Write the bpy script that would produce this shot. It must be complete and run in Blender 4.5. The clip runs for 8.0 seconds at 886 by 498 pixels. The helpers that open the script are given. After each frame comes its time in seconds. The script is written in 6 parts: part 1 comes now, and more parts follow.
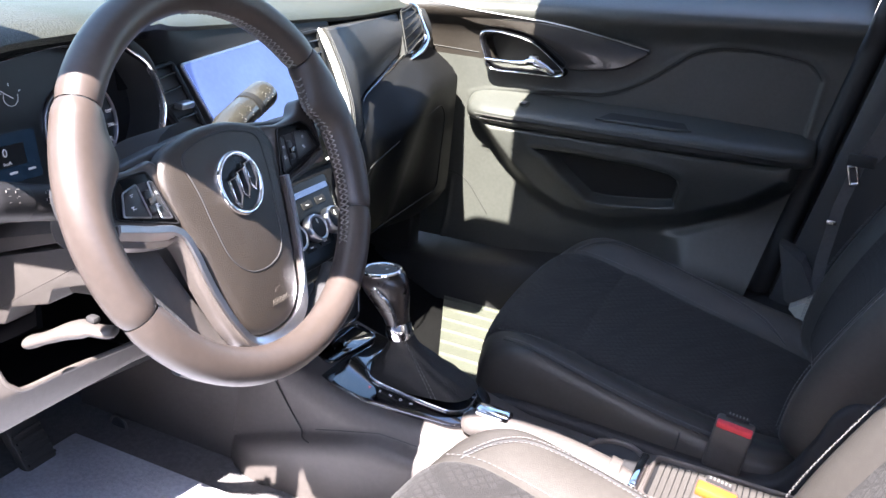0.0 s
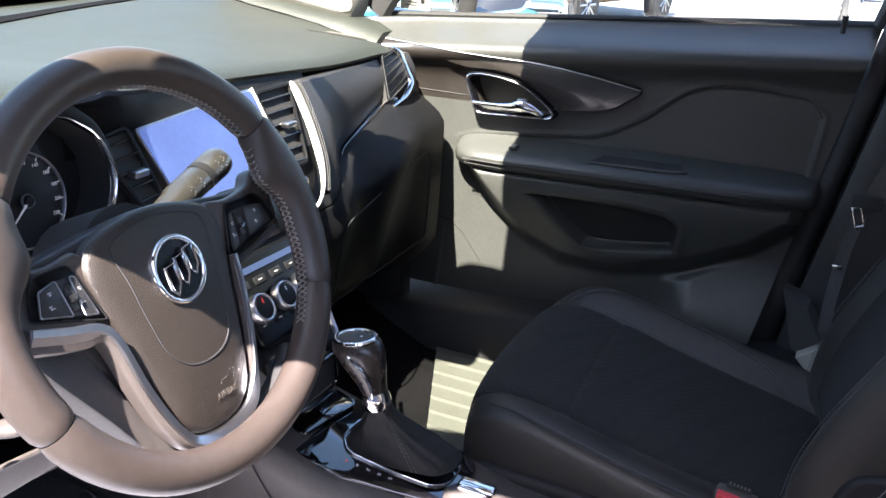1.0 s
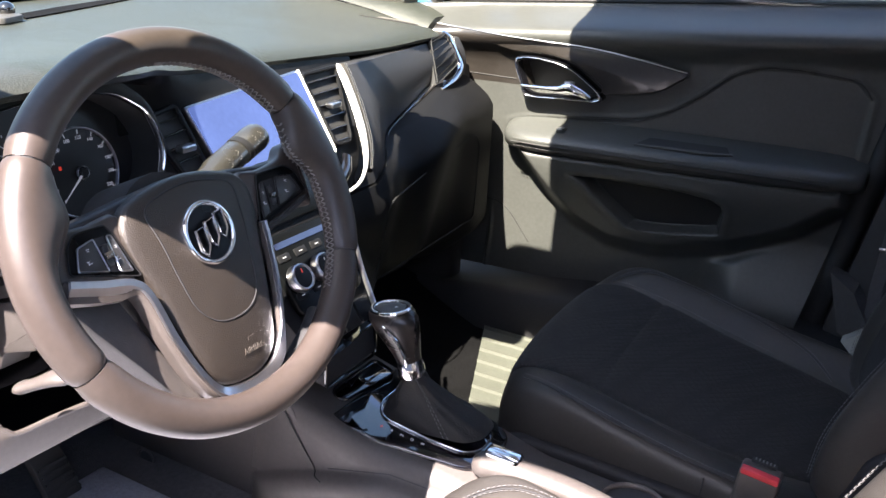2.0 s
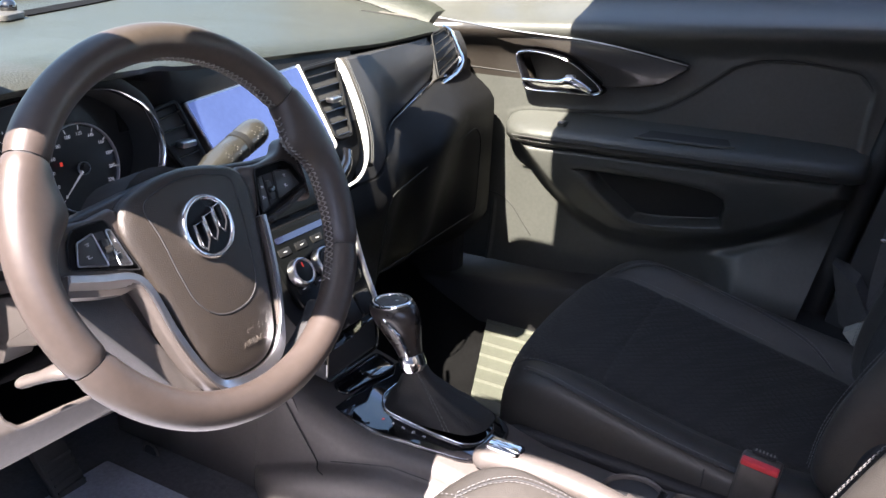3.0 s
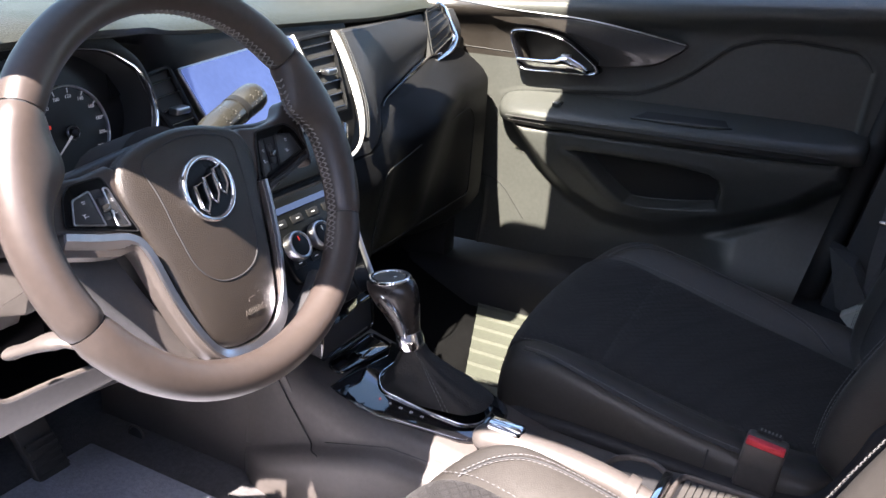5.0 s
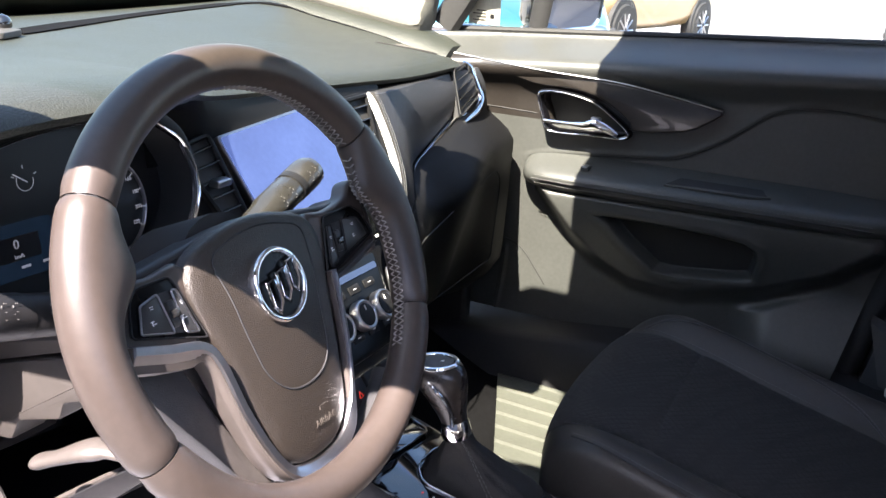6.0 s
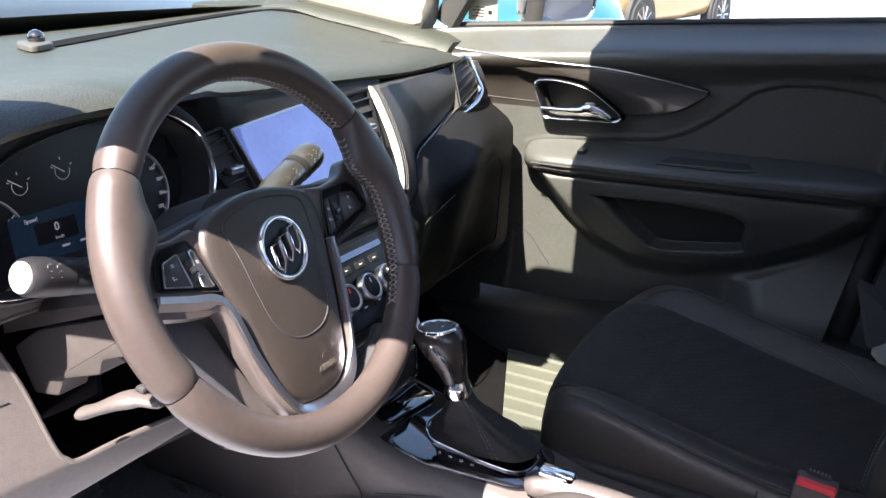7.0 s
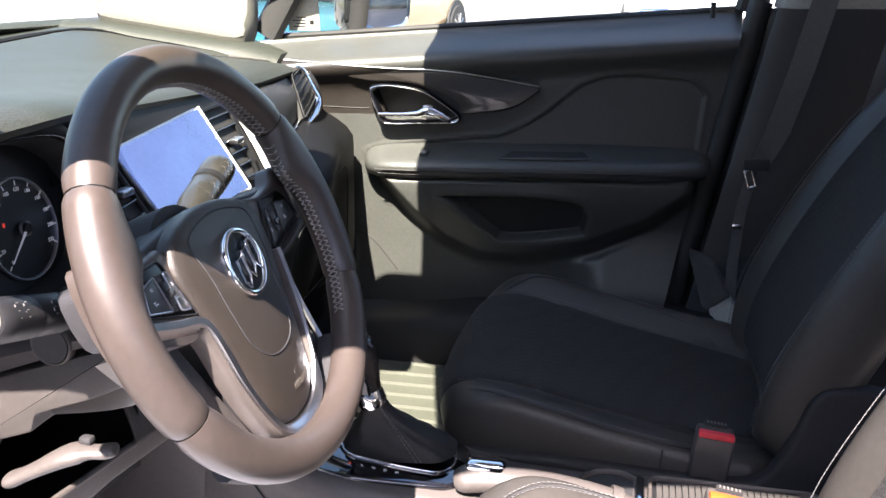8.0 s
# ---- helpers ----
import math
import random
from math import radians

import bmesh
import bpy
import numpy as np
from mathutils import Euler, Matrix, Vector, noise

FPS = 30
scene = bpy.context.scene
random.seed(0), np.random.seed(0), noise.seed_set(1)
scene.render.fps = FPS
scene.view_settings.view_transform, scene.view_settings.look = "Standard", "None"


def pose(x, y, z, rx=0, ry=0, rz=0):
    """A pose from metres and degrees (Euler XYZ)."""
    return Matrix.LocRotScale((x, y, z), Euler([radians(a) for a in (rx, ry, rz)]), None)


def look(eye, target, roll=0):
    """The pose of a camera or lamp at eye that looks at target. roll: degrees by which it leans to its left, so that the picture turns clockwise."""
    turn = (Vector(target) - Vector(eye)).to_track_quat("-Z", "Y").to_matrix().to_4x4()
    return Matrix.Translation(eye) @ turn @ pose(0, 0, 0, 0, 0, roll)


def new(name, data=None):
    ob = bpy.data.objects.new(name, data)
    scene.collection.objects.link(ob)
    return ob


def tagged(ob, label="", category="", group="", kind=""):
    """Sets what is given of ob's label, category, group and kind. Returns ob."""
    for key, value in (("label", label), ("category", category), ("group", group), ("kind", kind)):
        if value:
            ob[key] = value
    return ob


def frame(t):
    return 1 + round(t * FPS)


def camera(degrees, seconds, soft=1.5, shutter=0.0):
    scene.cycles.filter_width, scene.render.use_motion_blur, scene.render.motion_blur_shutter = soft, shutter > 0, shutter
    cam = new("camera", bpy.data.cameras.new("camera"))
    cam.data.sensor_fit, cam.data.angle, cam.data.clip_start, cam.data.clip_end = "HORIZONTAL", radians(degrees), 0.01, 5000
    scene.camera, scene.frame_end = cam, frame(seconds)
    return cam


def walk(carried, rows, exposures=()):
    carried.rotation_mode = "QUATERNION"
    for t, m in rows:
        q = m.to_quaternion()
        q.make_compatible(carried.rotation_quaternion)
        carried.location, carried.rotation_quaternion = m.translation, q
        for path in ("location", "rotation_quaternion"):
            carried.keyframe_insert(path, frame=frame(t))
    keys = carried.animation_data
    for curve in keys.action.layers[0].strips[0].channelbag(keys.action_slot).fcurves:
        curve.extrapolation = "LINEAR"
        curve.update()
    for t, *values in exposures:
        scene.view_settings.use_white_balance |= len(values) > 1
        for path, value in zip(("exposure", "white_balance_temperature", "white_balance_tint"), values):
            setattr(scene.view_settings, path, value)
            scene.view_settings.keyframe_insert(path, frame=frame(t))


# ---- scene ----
cam = camera(52.2, 8.0)
METRES = 0.691
BASE = pose(0.4743, -0.6279, 1.2423, -21.502, -4.627, 25.020)
ROWS = [
    (0.0, 0.0, 0.0, 0.0, 0.0, 0.0, -0.0),
    (0.5, 0.042, 0.0709, 0.0415, -0.28, 0.85, 0.82),
    (1.0, 0.0724, 0.0934, 0.0742, 1.03, 1.46, 1.27),
    (1.5, 0.1334, 0.0496, 0.0485, 4.99, 1.31, -0.07),
    (3.0, 0.1697, 0.034, 0.0381, 6.34, 0.66, 0.77),
    (3.5, 0.1738, 0.0322, 0.0369, 6.19, 0.59, 1.2),
    (4.0, 0.1647, 0.0358, 0.0313, 6.07, 0.44, 1.26),
    (5.5, 0.0418, 0.124, 0.0134, 3.74, 0.91, -0.13),
    (6.0, -0.0379, 0.1768, 0.0736, 2.54, 2.93, -0.24),
    (6.5, -0.0483, 0.1684, 0.0675, 3.37, 3.15, 0.44),
    (7.0, 0.0309, 0.0358, 0.0151, 4.59, 3.09, 1.78),
    (7.5, -0.0336, 0.0242, -0.0005, -1.11, 3.86, 4.84),
    (8.0, -0.2312, 0.0698, 0.0095, -10.36, 2.9, 9.02),
]
EXPOSURES = [(0.0, 3.68, 6350, 17), (0.5, 3.43, 6450, 17), (1.0, 3.34, 6550, 17), (1.6, 3.22, 6700, 18), (5.5, 3.20, 6700, 18), (6.5, 3.13, 6700, 18), (8.0, 3.10, 6700, 18)]
walk(cam, [(t, BASE @ pose(METRES * x, METRES * y, METRES * z, 90 + pitch, roll, yaw)) for t, x, y, z, yaw, pitch, roll in ROWS], EXPOSURES)

# ---- world, sun, exposure ----
SUN_EL, SUN_TOWARD = 51.3, (0.022, -0.625, 0.781)
world = bpy.data.worlds.new("sky")
scene.world = world
world.use_nodes = True
wn = world.node_tree.nodes
sky = wn.new("ShaderNodeTexSky")
sky.sky_type, sky.sun_disc = "NISHITA", False
sky.ozone_density = 3.0
sky.sun_elevation, sky.sun_rotation = radians(SUN_EL), radians(175.0)
world.node_tree.links.new(sky.outputs[0], wn["Background"].inputs[0])
wn["Background"].inputs[1].default_value = 0.086
sun = new("sun", bpy.data.lights.new("sun", "SUN"))
sun.data.energy, sun.data.angle, sun.data.color = 5.0, radians(0.5), (1.0, 0.93, 0.86)
sun.matrix_world = look(SUN_TOWARD, (0, 0, 0))


# ---- materials ----
def material(name, color, rough=0.5, metal=0.0, grain=0.0, scale=900.0, vary=0.12, coat=0.0, spec=0.5, emit=None, power=0.0, kind="noise", stretch=(1, 1, 1), sheen=0.0):
    """A surface with colour variation at two scales and a fine relief."""
    m = bpy.data.materials.new(name)
    m.use_nodes = True
    nt = m.node_tree
    b = nt.nodes["Principled BSDF"]
    b.inputs["Roughness"].default_value, b.inputs["Metallic"].default_value = rough, metal
    b.inputs["Coat Weight"].default_value, b.inputs["Coat Roughness"].default_value = coat, 0.04
    b.inputs["Specular IOR Level"].default_value = spec
    b.inputs["Sheen Weight"].default_value = sheen
    co = nt.nodes.new("ShaderNodeTexCoord")
    mp = nt.nodes.new("ShaderNodeMapping")
    mp.inputs["Scale"].default_value = stretch
    nt.links.new(co.outputs["Object"], mp.inputs[0])
    big = nt.nodes.new("ShaderNodeTexNoise")
    big.inputs["Scale"].default_value, big.inputs["Detail"].default_value = 9.0, 6.0
    fine = nt.nodes.new("ShaderNodeTexNoise")
    fine.inputs["Scale"].default_value, fine.inputs["Detail"].default_value = 160.0, 3.0
    for n in (big, fine):
        nt.links.new(co.outputs["Object"], n.inputs["Vector"])
    add = nt.nodes.new("ShaderNodeMath")
    add.operation = "ADD"
    nt.links.new(big.outputs[0], add.inputs[0])
    nt.links.new(fine.outputs[0], add.inputs[1])
    ramp = nt.nodes.new("ShaderNodeMapRange")
    ramp.inputs["From Min"].default_value, ramp.inputs["From Max"].default_value = 0.7, 1.3
    ramp.inputs["To Min"].default_value, ramp.inputs["To Max"].default_value = 1 - vary, 1 + vary
    nt.links.new(add.outputs[0], ramp.inputs["Value"])
    mul = nt.nodes.new("ShaderNodeVectorMath")
    mul.operation = "SCALE"
    mul.inputs[0].default_value = color
    nt.links.new(ramp.outputs[0], mul.inputs["Scale"])
    nt.links.new(mul.outputs[0], b.inputs["Base Color"])
    rr = nt.nodes.new("ShaderNodeMapRange")
    rr.inputs["To Min"].default_value, rr.inputs["To Max"].default_value = max(0.02, rough * 0.85), min(1, rough * 1.15)
    nt.links.new(big.outputs[0], rr.inputs["Value"])
    nt.links.new(rr.outputs[0], b.inputs["Roughness"])
    if grain:
        if kind == "cells":
            g = nt.nodes.new("ShaderNodeTexVoronoi")
        elif kind == "weave":
            g = nt.nodes.new("ShaderNodeTexBrick")
            g.inputs["Mortar Size"].default_value = 0.03
            g.inputs["Color1"].default_value, g.inputs["Color2"].default_value, g.inputs["Mortar"].default_value = (1, 1, 1, 1), (0.7, 0.7, 0.7, 1), (0, 0, 0, 1)
        else:
            g = nt.nodes.new("ShaderNodeTexNoise")
        g.inputs["Scale"].default_value = scale
        nt.links.new(mp.outputs[0], g.inputs["Vector"])
        bump = nt.nodes.new("ShaderNodeBump")
        bump.inputs["Strength"].default_value, bump.inputs["Distance"].default_value = grain, 0.0012
        bump.invert = kind == "cells"
        nt.links.new(g.outputs[0], bump.inputs["Height"])
        nt.links.new(bump.outputs[0], b.inputs["Normal"])
    if emit:
        b.inputs["Emission Color"].default_value, b.inputs["Emission Strength"].default_value = (*emit, 1), power
        er = nt.nodes.new("ShaderNodeMapRange")
        er.inputs["From Min"].default_value, er.inputs["From Max"].default_value = 0.3, 0.7
        er.inputs["To Min"].default_value, er.inputs["To Max"].default_value = power * 0.82, power * 1.18
        nt.links.new(big.outputs[0], er.inputs["Value"])
        nt.links.new(er.outputs[0], b.inputs["Emission Strength"])
    return m


def glass(name, tint, rough=0.0):
    """A thin pane: it lets tinted light straight through and mirrors a little."""
    m = bpy.data.materials.new(name)
    m.use_nodes = True
    nt = m.node_tree
    nt.nodes.remove(nt.nodes["Principled BSDF"])
    tr, gl, lw, pw, ma, mx = (nt.nodes.new("ShaderNode" + n) for n in ("BsdfTransparent", "BsdfGlossy", "LayerWeight", "Math", "Math", "MixShader"))
    tr.inputs[0].default_value = (*tint, 1)
    gl.inputs["Roughness"].default_value = rough
    pw.operation, ma.operation = "POWER", "MULTIPLY_ADD"
    pw.inputs[1].default_value, ma.inputs[1].default_value, ma.inputs[2].default_value = 5.0, 0.9, 0.06
    nt.links.new(lw.outputs["Facing"], pw.inputs[0])
    nt.links.new(pw.outputs[0], ma.inputs[0])
    nt.links.new(ma.outputs[0], mx.inputs[0])
    nt.links.new(tr.outputs[0], mx.inputs[1])
    nt.links.new(gl.outputs[0], mx.inputs[2])
    nt.links.new(mx.outputs[0], nt.nodes["Material Output"].inputs[0])
    return m


def cloth():
    """Dark woven seat cloth with small slanted tufts in rows."""
    m = material("seat_cloth", (0.0105, 0.0096, 0.0102), 0.95, grain=0.7, scale=700, sheen=0.04, vary=0.2)
    nt = m.node_tree
    b = nt.nodes["Principled BSDF"]
    co = nt.nodes.new("ShaderNodeTexCoord")
    mp = nt.nodes.new("ShaderNodeMapping")
    mp.inputs["Rotation"].default_value = (0, 0, radians(45))
    vo = nt.nodes.new("ShaderNodeTexVoronoi")
    vo.feature, vo.distance = "F1", "CHEBYCHEV"
    vo.inputs["Scale"].default_value, vo.inputs["Randomness"].default_value = 105.0, 0.12
    mr = nt.nodes.new("ShaderNodeMapRange")
    mr.inputs["From Min"].default_value, mr.inputs["From Max"].default_value = 0.30, 0.42
    mr.inputs["To Min"].default_value, mr.inputs["To Max"].default_value = 1.0, 0.5
    mix = nt.nodes.new("ShaderNodeMix")
    mix.data_type, mix.blend_type = "RGBA", "MULTIPLY"
    mix.inputs[0].default_value = 1.0
    old = b.inputs["Base Color"].links[0].from_socket
    nt.links.new(co.outputs["Object"], mp.inputs[0])
    nt.links.new(mp.outputs[0], vo.inputs["Vector"])
    nt.links.new(vo.outputs["Distance"], mr.inputs["Value"])
    nt.links.new(old, mix.inputs[6])
    nt.links.new(mr.outputs[0], mix.inputs[7])
    nt.links.new(mix.outputs[2], b.inputs["Base Color"])
    bump = nt.nodes.new("ShaderNodeBump")
    bump.inputs["Strength"].default_value, bump.inputs["Distance"].default_value = 0.5, 0.0015
    nt.links.new(mr.outputs[0], bump.inputs["Height"])
    nt.links.new(b.inputs["Normal"].links[0].from_socket, bump.inputs["Normal"])
    nt.links.new(bump.outputs[0], b.inputs["Normal"])
    return m


M_RIM = material("wheel_leather", (0.0455, 0.0352, 0.0305), 0.42, grain=0.03, scale=900, kind="cells", spec=0.55)
M_PAD = material("airbag_cover", (0.0225, 0.0182, 0.0148), 0.42, grain=0.3, scale=1050, kind="cells")
M_SOFT = material("soft_dash_skin", (0.0215, 0.0242, 0.019), 0.5, grain=0.75, scale=420)
M_PLASTIC = material("grained_plastic", (0.052, 0.050, 0.050), 0.52, grain=0.3, scale=900)
M_DOOR = material("door_skin", (0.051, 0.0528, 0.051), 0.40, grain=0.25, scale=800)
M_PADDARK = material("pad_leather", (0.021, 0.021, 0.0235), 0.5, grain=0.15, scale=900, kind="cells")
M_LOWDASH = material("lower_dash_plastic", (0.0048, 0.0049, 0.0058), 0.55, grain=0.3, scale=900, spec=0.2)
M_LEVER = material("lever_plastic", (0.015, 0.0148, 0.0145), 0.25, grain=0.1, spec=0.9)
M_EMBOSS = material("embossed_mark", (0.066, 0.0572, 0.04928), 0.4)
M_MATT = material("matt_black", (0.018, 0.018, 0.0195), 0.7, grain=0.1)
M_GLOSS = material("piano_black", (0.006, 0.006, 0.008), 0.05, coat=1.0, vary=0.05, spec=1.0)
M_PANEL = material("black_control_panel", (0.003, 0.0034, 0.0038), 0.28, vary=0.08, spec=0.16)
M_CHROME = material("chrome", (0.86, 0.86, 0.88), 0.07, metal=1.0, vary=0.03)
M_SATIN = material("satin_silver", (0.52, 0.52, 0.55), 0.3, metal=1.0, vary=0.05)
M_FLANK = material("trim_flank", (0.15, 0.13, 0.12), 0.42, metal=0.6, vary=0.05)
M_LEATHER = material("seat_leather", (0.037, 0.0342, 0.0315), 0.43, grain=0.14, scale=700, kind="cells", spec=0.35)
M_CLOTH = cloth()
M_BOOT = material("shift_boot", (0.010, 0.0095, 0.0095), 0.7, grain=0.3, scale=420, kind="cells")
M_SEATPL = material("seat_base_plastic", (0.018, 0.018, 0.02), 0.62, grain=0.3, scale=900, spec=0.25)
M_THREAD = material("thread", (0.09, 0.09, 0.094), 0.8)
M_SPEAR = material("spear_finish", (0.02, 0.017, 0.0155), 0.3, coat=0.3, vary=0.2, spec=0.6)
M_CONSOLE = material("console_plastic", (0.064, 0.0565, 0.053), 0.48, grain=0.25, scale=900)
M_COLUMN = material("column_plastic", (0.042, 0.0375, 0.035), 0.5, grain=0.25, scale=900)
M_APILLAR = material("front_pillar_trim", (0.105, 0.103, 0.092), 0.75, grain=0.3, scale=1200)
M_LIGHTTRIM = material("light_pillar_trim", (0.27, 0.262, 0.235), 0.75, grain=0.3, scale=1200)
M_MATRIB = material("ribbed_mat", (0.062, 0.065, 0.054), 0.6, grain=0.3, scale=500)
M_THREADW = material("wheel_thread", (0.2, 0.19, 0.18), 0.6)
M_RUBBER = material("rubber_mat", (0.042, 0.039, 0.036), 0.65, grain=0.3, scale=500)
M_CARPET = material("carpet", (0.075, 0.072, 0.074), 0.95, grain=0.9, scale=400, vary=0.3)
# near-black: the shade under the dashboard is put into this colour
M_SHADECARPET = material("shade_carpet", (0.005, 0.005, 0.0055), 0.95, grain=0.9, scale=400, vary=0.3, spec=0.03)
M_FLOORMAT = material("driver_mat", (0.36, 0.375, 0.43), 0.9, grain=0.8, scale=350, vary=0.2)
M_RED = material("red_plastic", (0.55, 0.03, 0.045), 0.4)
M_ORANGE = material("orange_sticker", (0.50, 0.075, 0.012), 0.5)
M_BELT = material("belt_webbing", (0.10, 0.10, 0.105), 0.8, grain=0.6, scale=600)
M_BUCKLE = material("dark_buckle_plastic", (0.06, 0.054, 0.05), 0.5, grain=0.2)
M_GREYPL = material("buckle_plastic", (0.12, 0.115, 0.11), 0.5, grain=0.2)
M_WHITE = material("white_mark", (0.75, 0.75, 0.74), 0.5)
M_DIAL = material("dial_face", (0.008, 0.008, 0.010), 0.35)
M_DIALGLOW = material("dial_print", (0.42, 0.42, 0.44), 0.5, emit=(0.8, 0.85, 1.0), power=0.022)
M_KEY = material("switch_key", (0.022, 0.022, 0.023), 0.38, grain=0.1)
M_STALK = material("stalk_plastic", (0.012, 0.012, 0.013), 0.45, grain=0.1, spec=0.2)
M_WIPER = material("wiper_stalk_plastic", (0.021, 0.02, 0.018), 0.26, grain=0.1, spec=0.9)
# near-black so that raised strips look like shaded openings
M_SLOT = material("slot_shade", (0.005, 0.005, 0.006), 0.9, spec=0.05)
M_STRIP = material("climate_display", (0.01, 0.012, 0.02), 0.08, coat=1.0, emit=(0.10, 0.14, 0.5), power=0.022)
M_WALL = material("dark_blocker_wall", (0.14, 0.14, 0.15), 0.9, grain=0.4, scale=20)
M_REDGLOW = material("warning_lamp", (0.5, 0.02, 0.02), 0.4, emit=(1.0, 0.08, 0.04), power=0.05)
# blue emission stands in for the reflection on the screen
M_SCREEN = material("display_reflection_glow", (0.02, 0.03, 0.07), 0.20, vary=0.18, emit=(0.14, 0.23, 0.62), power=0.085)
M_PILLAR = material("bright_satin_chrome", (0.84, 0.84, 0.82), 0.24, metal=0.35, vary=0.04)
M_KNOB = material("knob_skin", (0.026, 0.021, 0.019), 0.28, grain=0.1, spec=0.6)
M_TEALSCR = material("small_display", (0.01, 0.02, 0.03), 0.15, emit=(0.06, 0.14, 0.28), power=0.008)
M_HEAD = material("roof_lining", (0.30, 0.29, 0.28), 0.9, grain=0.4, scale=900)
M_PAINT = material("car_paint_dark", (0.03, 0.034, 0.034), 0.3, metal=0.2, coat=1.0)
M_GROUND = material("concrete", (0.2, 0.195, 0.19), 0.85, grain=0.5, scale=60, vary=0.15)
M_TYRE = material("tyre", (0.02, 0.02, 0.02), 0.8, grain=0.3)
M_SHIELD = glass("windscreen_glass", (0.86, 0.90, 0.79))
M_SIDE = glass("side_glass", (0.86, 0.92, 0.86))
M_CARGLASS = material("dark_glass", (0.01, 0.014, 0.016), 0.08)
M_MIRROR = material("mirror", (0.9, 0.9, 0.92), 0.02, metal=1.0, vary=0.0)

# ---- building helpers ----
WORLD = {}


def thing(name, label, category, base=(0, 0, 0), kind="", group=""):
    """An empty at the thing's base, which parents its parts."""
    ob = new(name)
    ob.empty_display_size = 0.05
    ob.matrix_world = Matrix.Translation(base)
    WORLD[ob.name] = Matrix.Translation(base)
    return tagged(ob, label, category, group, kind)


def part(name, bm, mat, parent, label="", m=None, sub=0, flat=False, angle=40):
    """Links a bmesh, given in the world's metres (or under m), as one mesh under a thing or a part."""
    if m is not None:
        bm.transform(m)
    w = WORLD[parent.name]
    bm.transform(w.inverted())
    bmesh.ops.recalc_face_normals(bm, faces=bm.faces)
    me = bpy.data.meshes.new(name)
    bm.to_mesh(me)
    bm.free()
    me.materials.append(mat)
    if not flat:
        me.shade_smooth()
        me.set_sharp_from_angle(angle=radians(angle))
    ob = new(name, me)
    ob.parent = parent
    WORLD[ob.name] = w
    if sub:
        s = ob.modifiers.new("smooth", "SUBSURF")
        s.levels = s.render_levels = sub
    if label:
        ob["label"] = label
    return ob


def box(c, s, bevel=0.0, seg=2, bm=None, m=None):
    bm = bm or bmesh.new()
    mm = Matrix.Translation(c) @ (m or Matrix()) @ Matrix.Diagonal((*s, 1))
    r = bmesh.ops.create_cube(bm, size=1.0, matrix=mm)
    if bevel:
        ed = list({e for v in r["verts"] for e in v.link_edges})
        bmesh.ops.bevel(bm, geom=ed, offset=bevel, segments=seg, affect="EDGES", profile=0.5)
    return bm


def spline(pts, n=6, closed=False):
    """Catmull-Rom points through pts."""
    p = [Vector(q) for q in pts]
    k = len(p)
    out = []
    for i in range(k if closed else k - 1):
        a, b, c, d = (p[(i + j) % k] if closed else p[min(max(i + j, 0), k - 1)] for j in (-1, 0, 1, 2))
        for s in range(n):
            t = s / n
            out.append(0.5 * (2 * b + (c - a) * t + (2 * a - 5 * b + 4 * c - d) * t * t + (3 * b - a - 3 * c + d) * t ** 3))
    if not closed:
        out.append(p[-1])
    return out


def loft(rings, caps=True, closed=True, bm=None):
    """Skins a row of rings with equal counts of points."""
    bm = bm or bmesh.new()
    vs = [[bm.verts.new(q) for q in r] for r in rings]
    n = len(vs[0])
    for a, b in zip(vs, vs[1:]):
        for i in range(n if closed else n - 1):
            j = (i + 1) % n
            bm.faces.new((a[i], a[j], b[j], b[i]))
    if caps and closed:
        bm.faces.new(vs[0][::-1])
        bm.faces.new(vs[-1])
    return bm


def tube(path, r, n=8, closed=False, squash=1.0, up=(0, 0, 1), bm=None, taper=None):
    """A round or flattened bar along a path."""
    p = [Vector(q) for q in path]
    rings = []
    for i, q in enumerate(p):
        a = p[i - 1] if (i or closed) else q
        b = p[(i + 1) % len(p)] if (i < len(p) - 1 or closed) else q
        d = (b - a).normalized()
        s = d.cross(Vector(up))
        s = s.normalized() if s.length > 1e-4 else d.orthogonal().normalized()
        u = s.cross(d).normalized()
        k = taper[i] if taper else 1.0
        rings.append([q + (s * math.cos(2 * math.pi * j / n) + u * squash * math.sin(2 * math.pi * j / n)) * r * k for j in range(n)])
    if closed:
        rings.append(rings[0])
        bm = loft(rings, caps=False, bm=bm)
        bmesh.ops.remove_doubles(bm, verts=bm.verts, dist=1e-6)
        return bm
    return loft(rings, bm=bm)


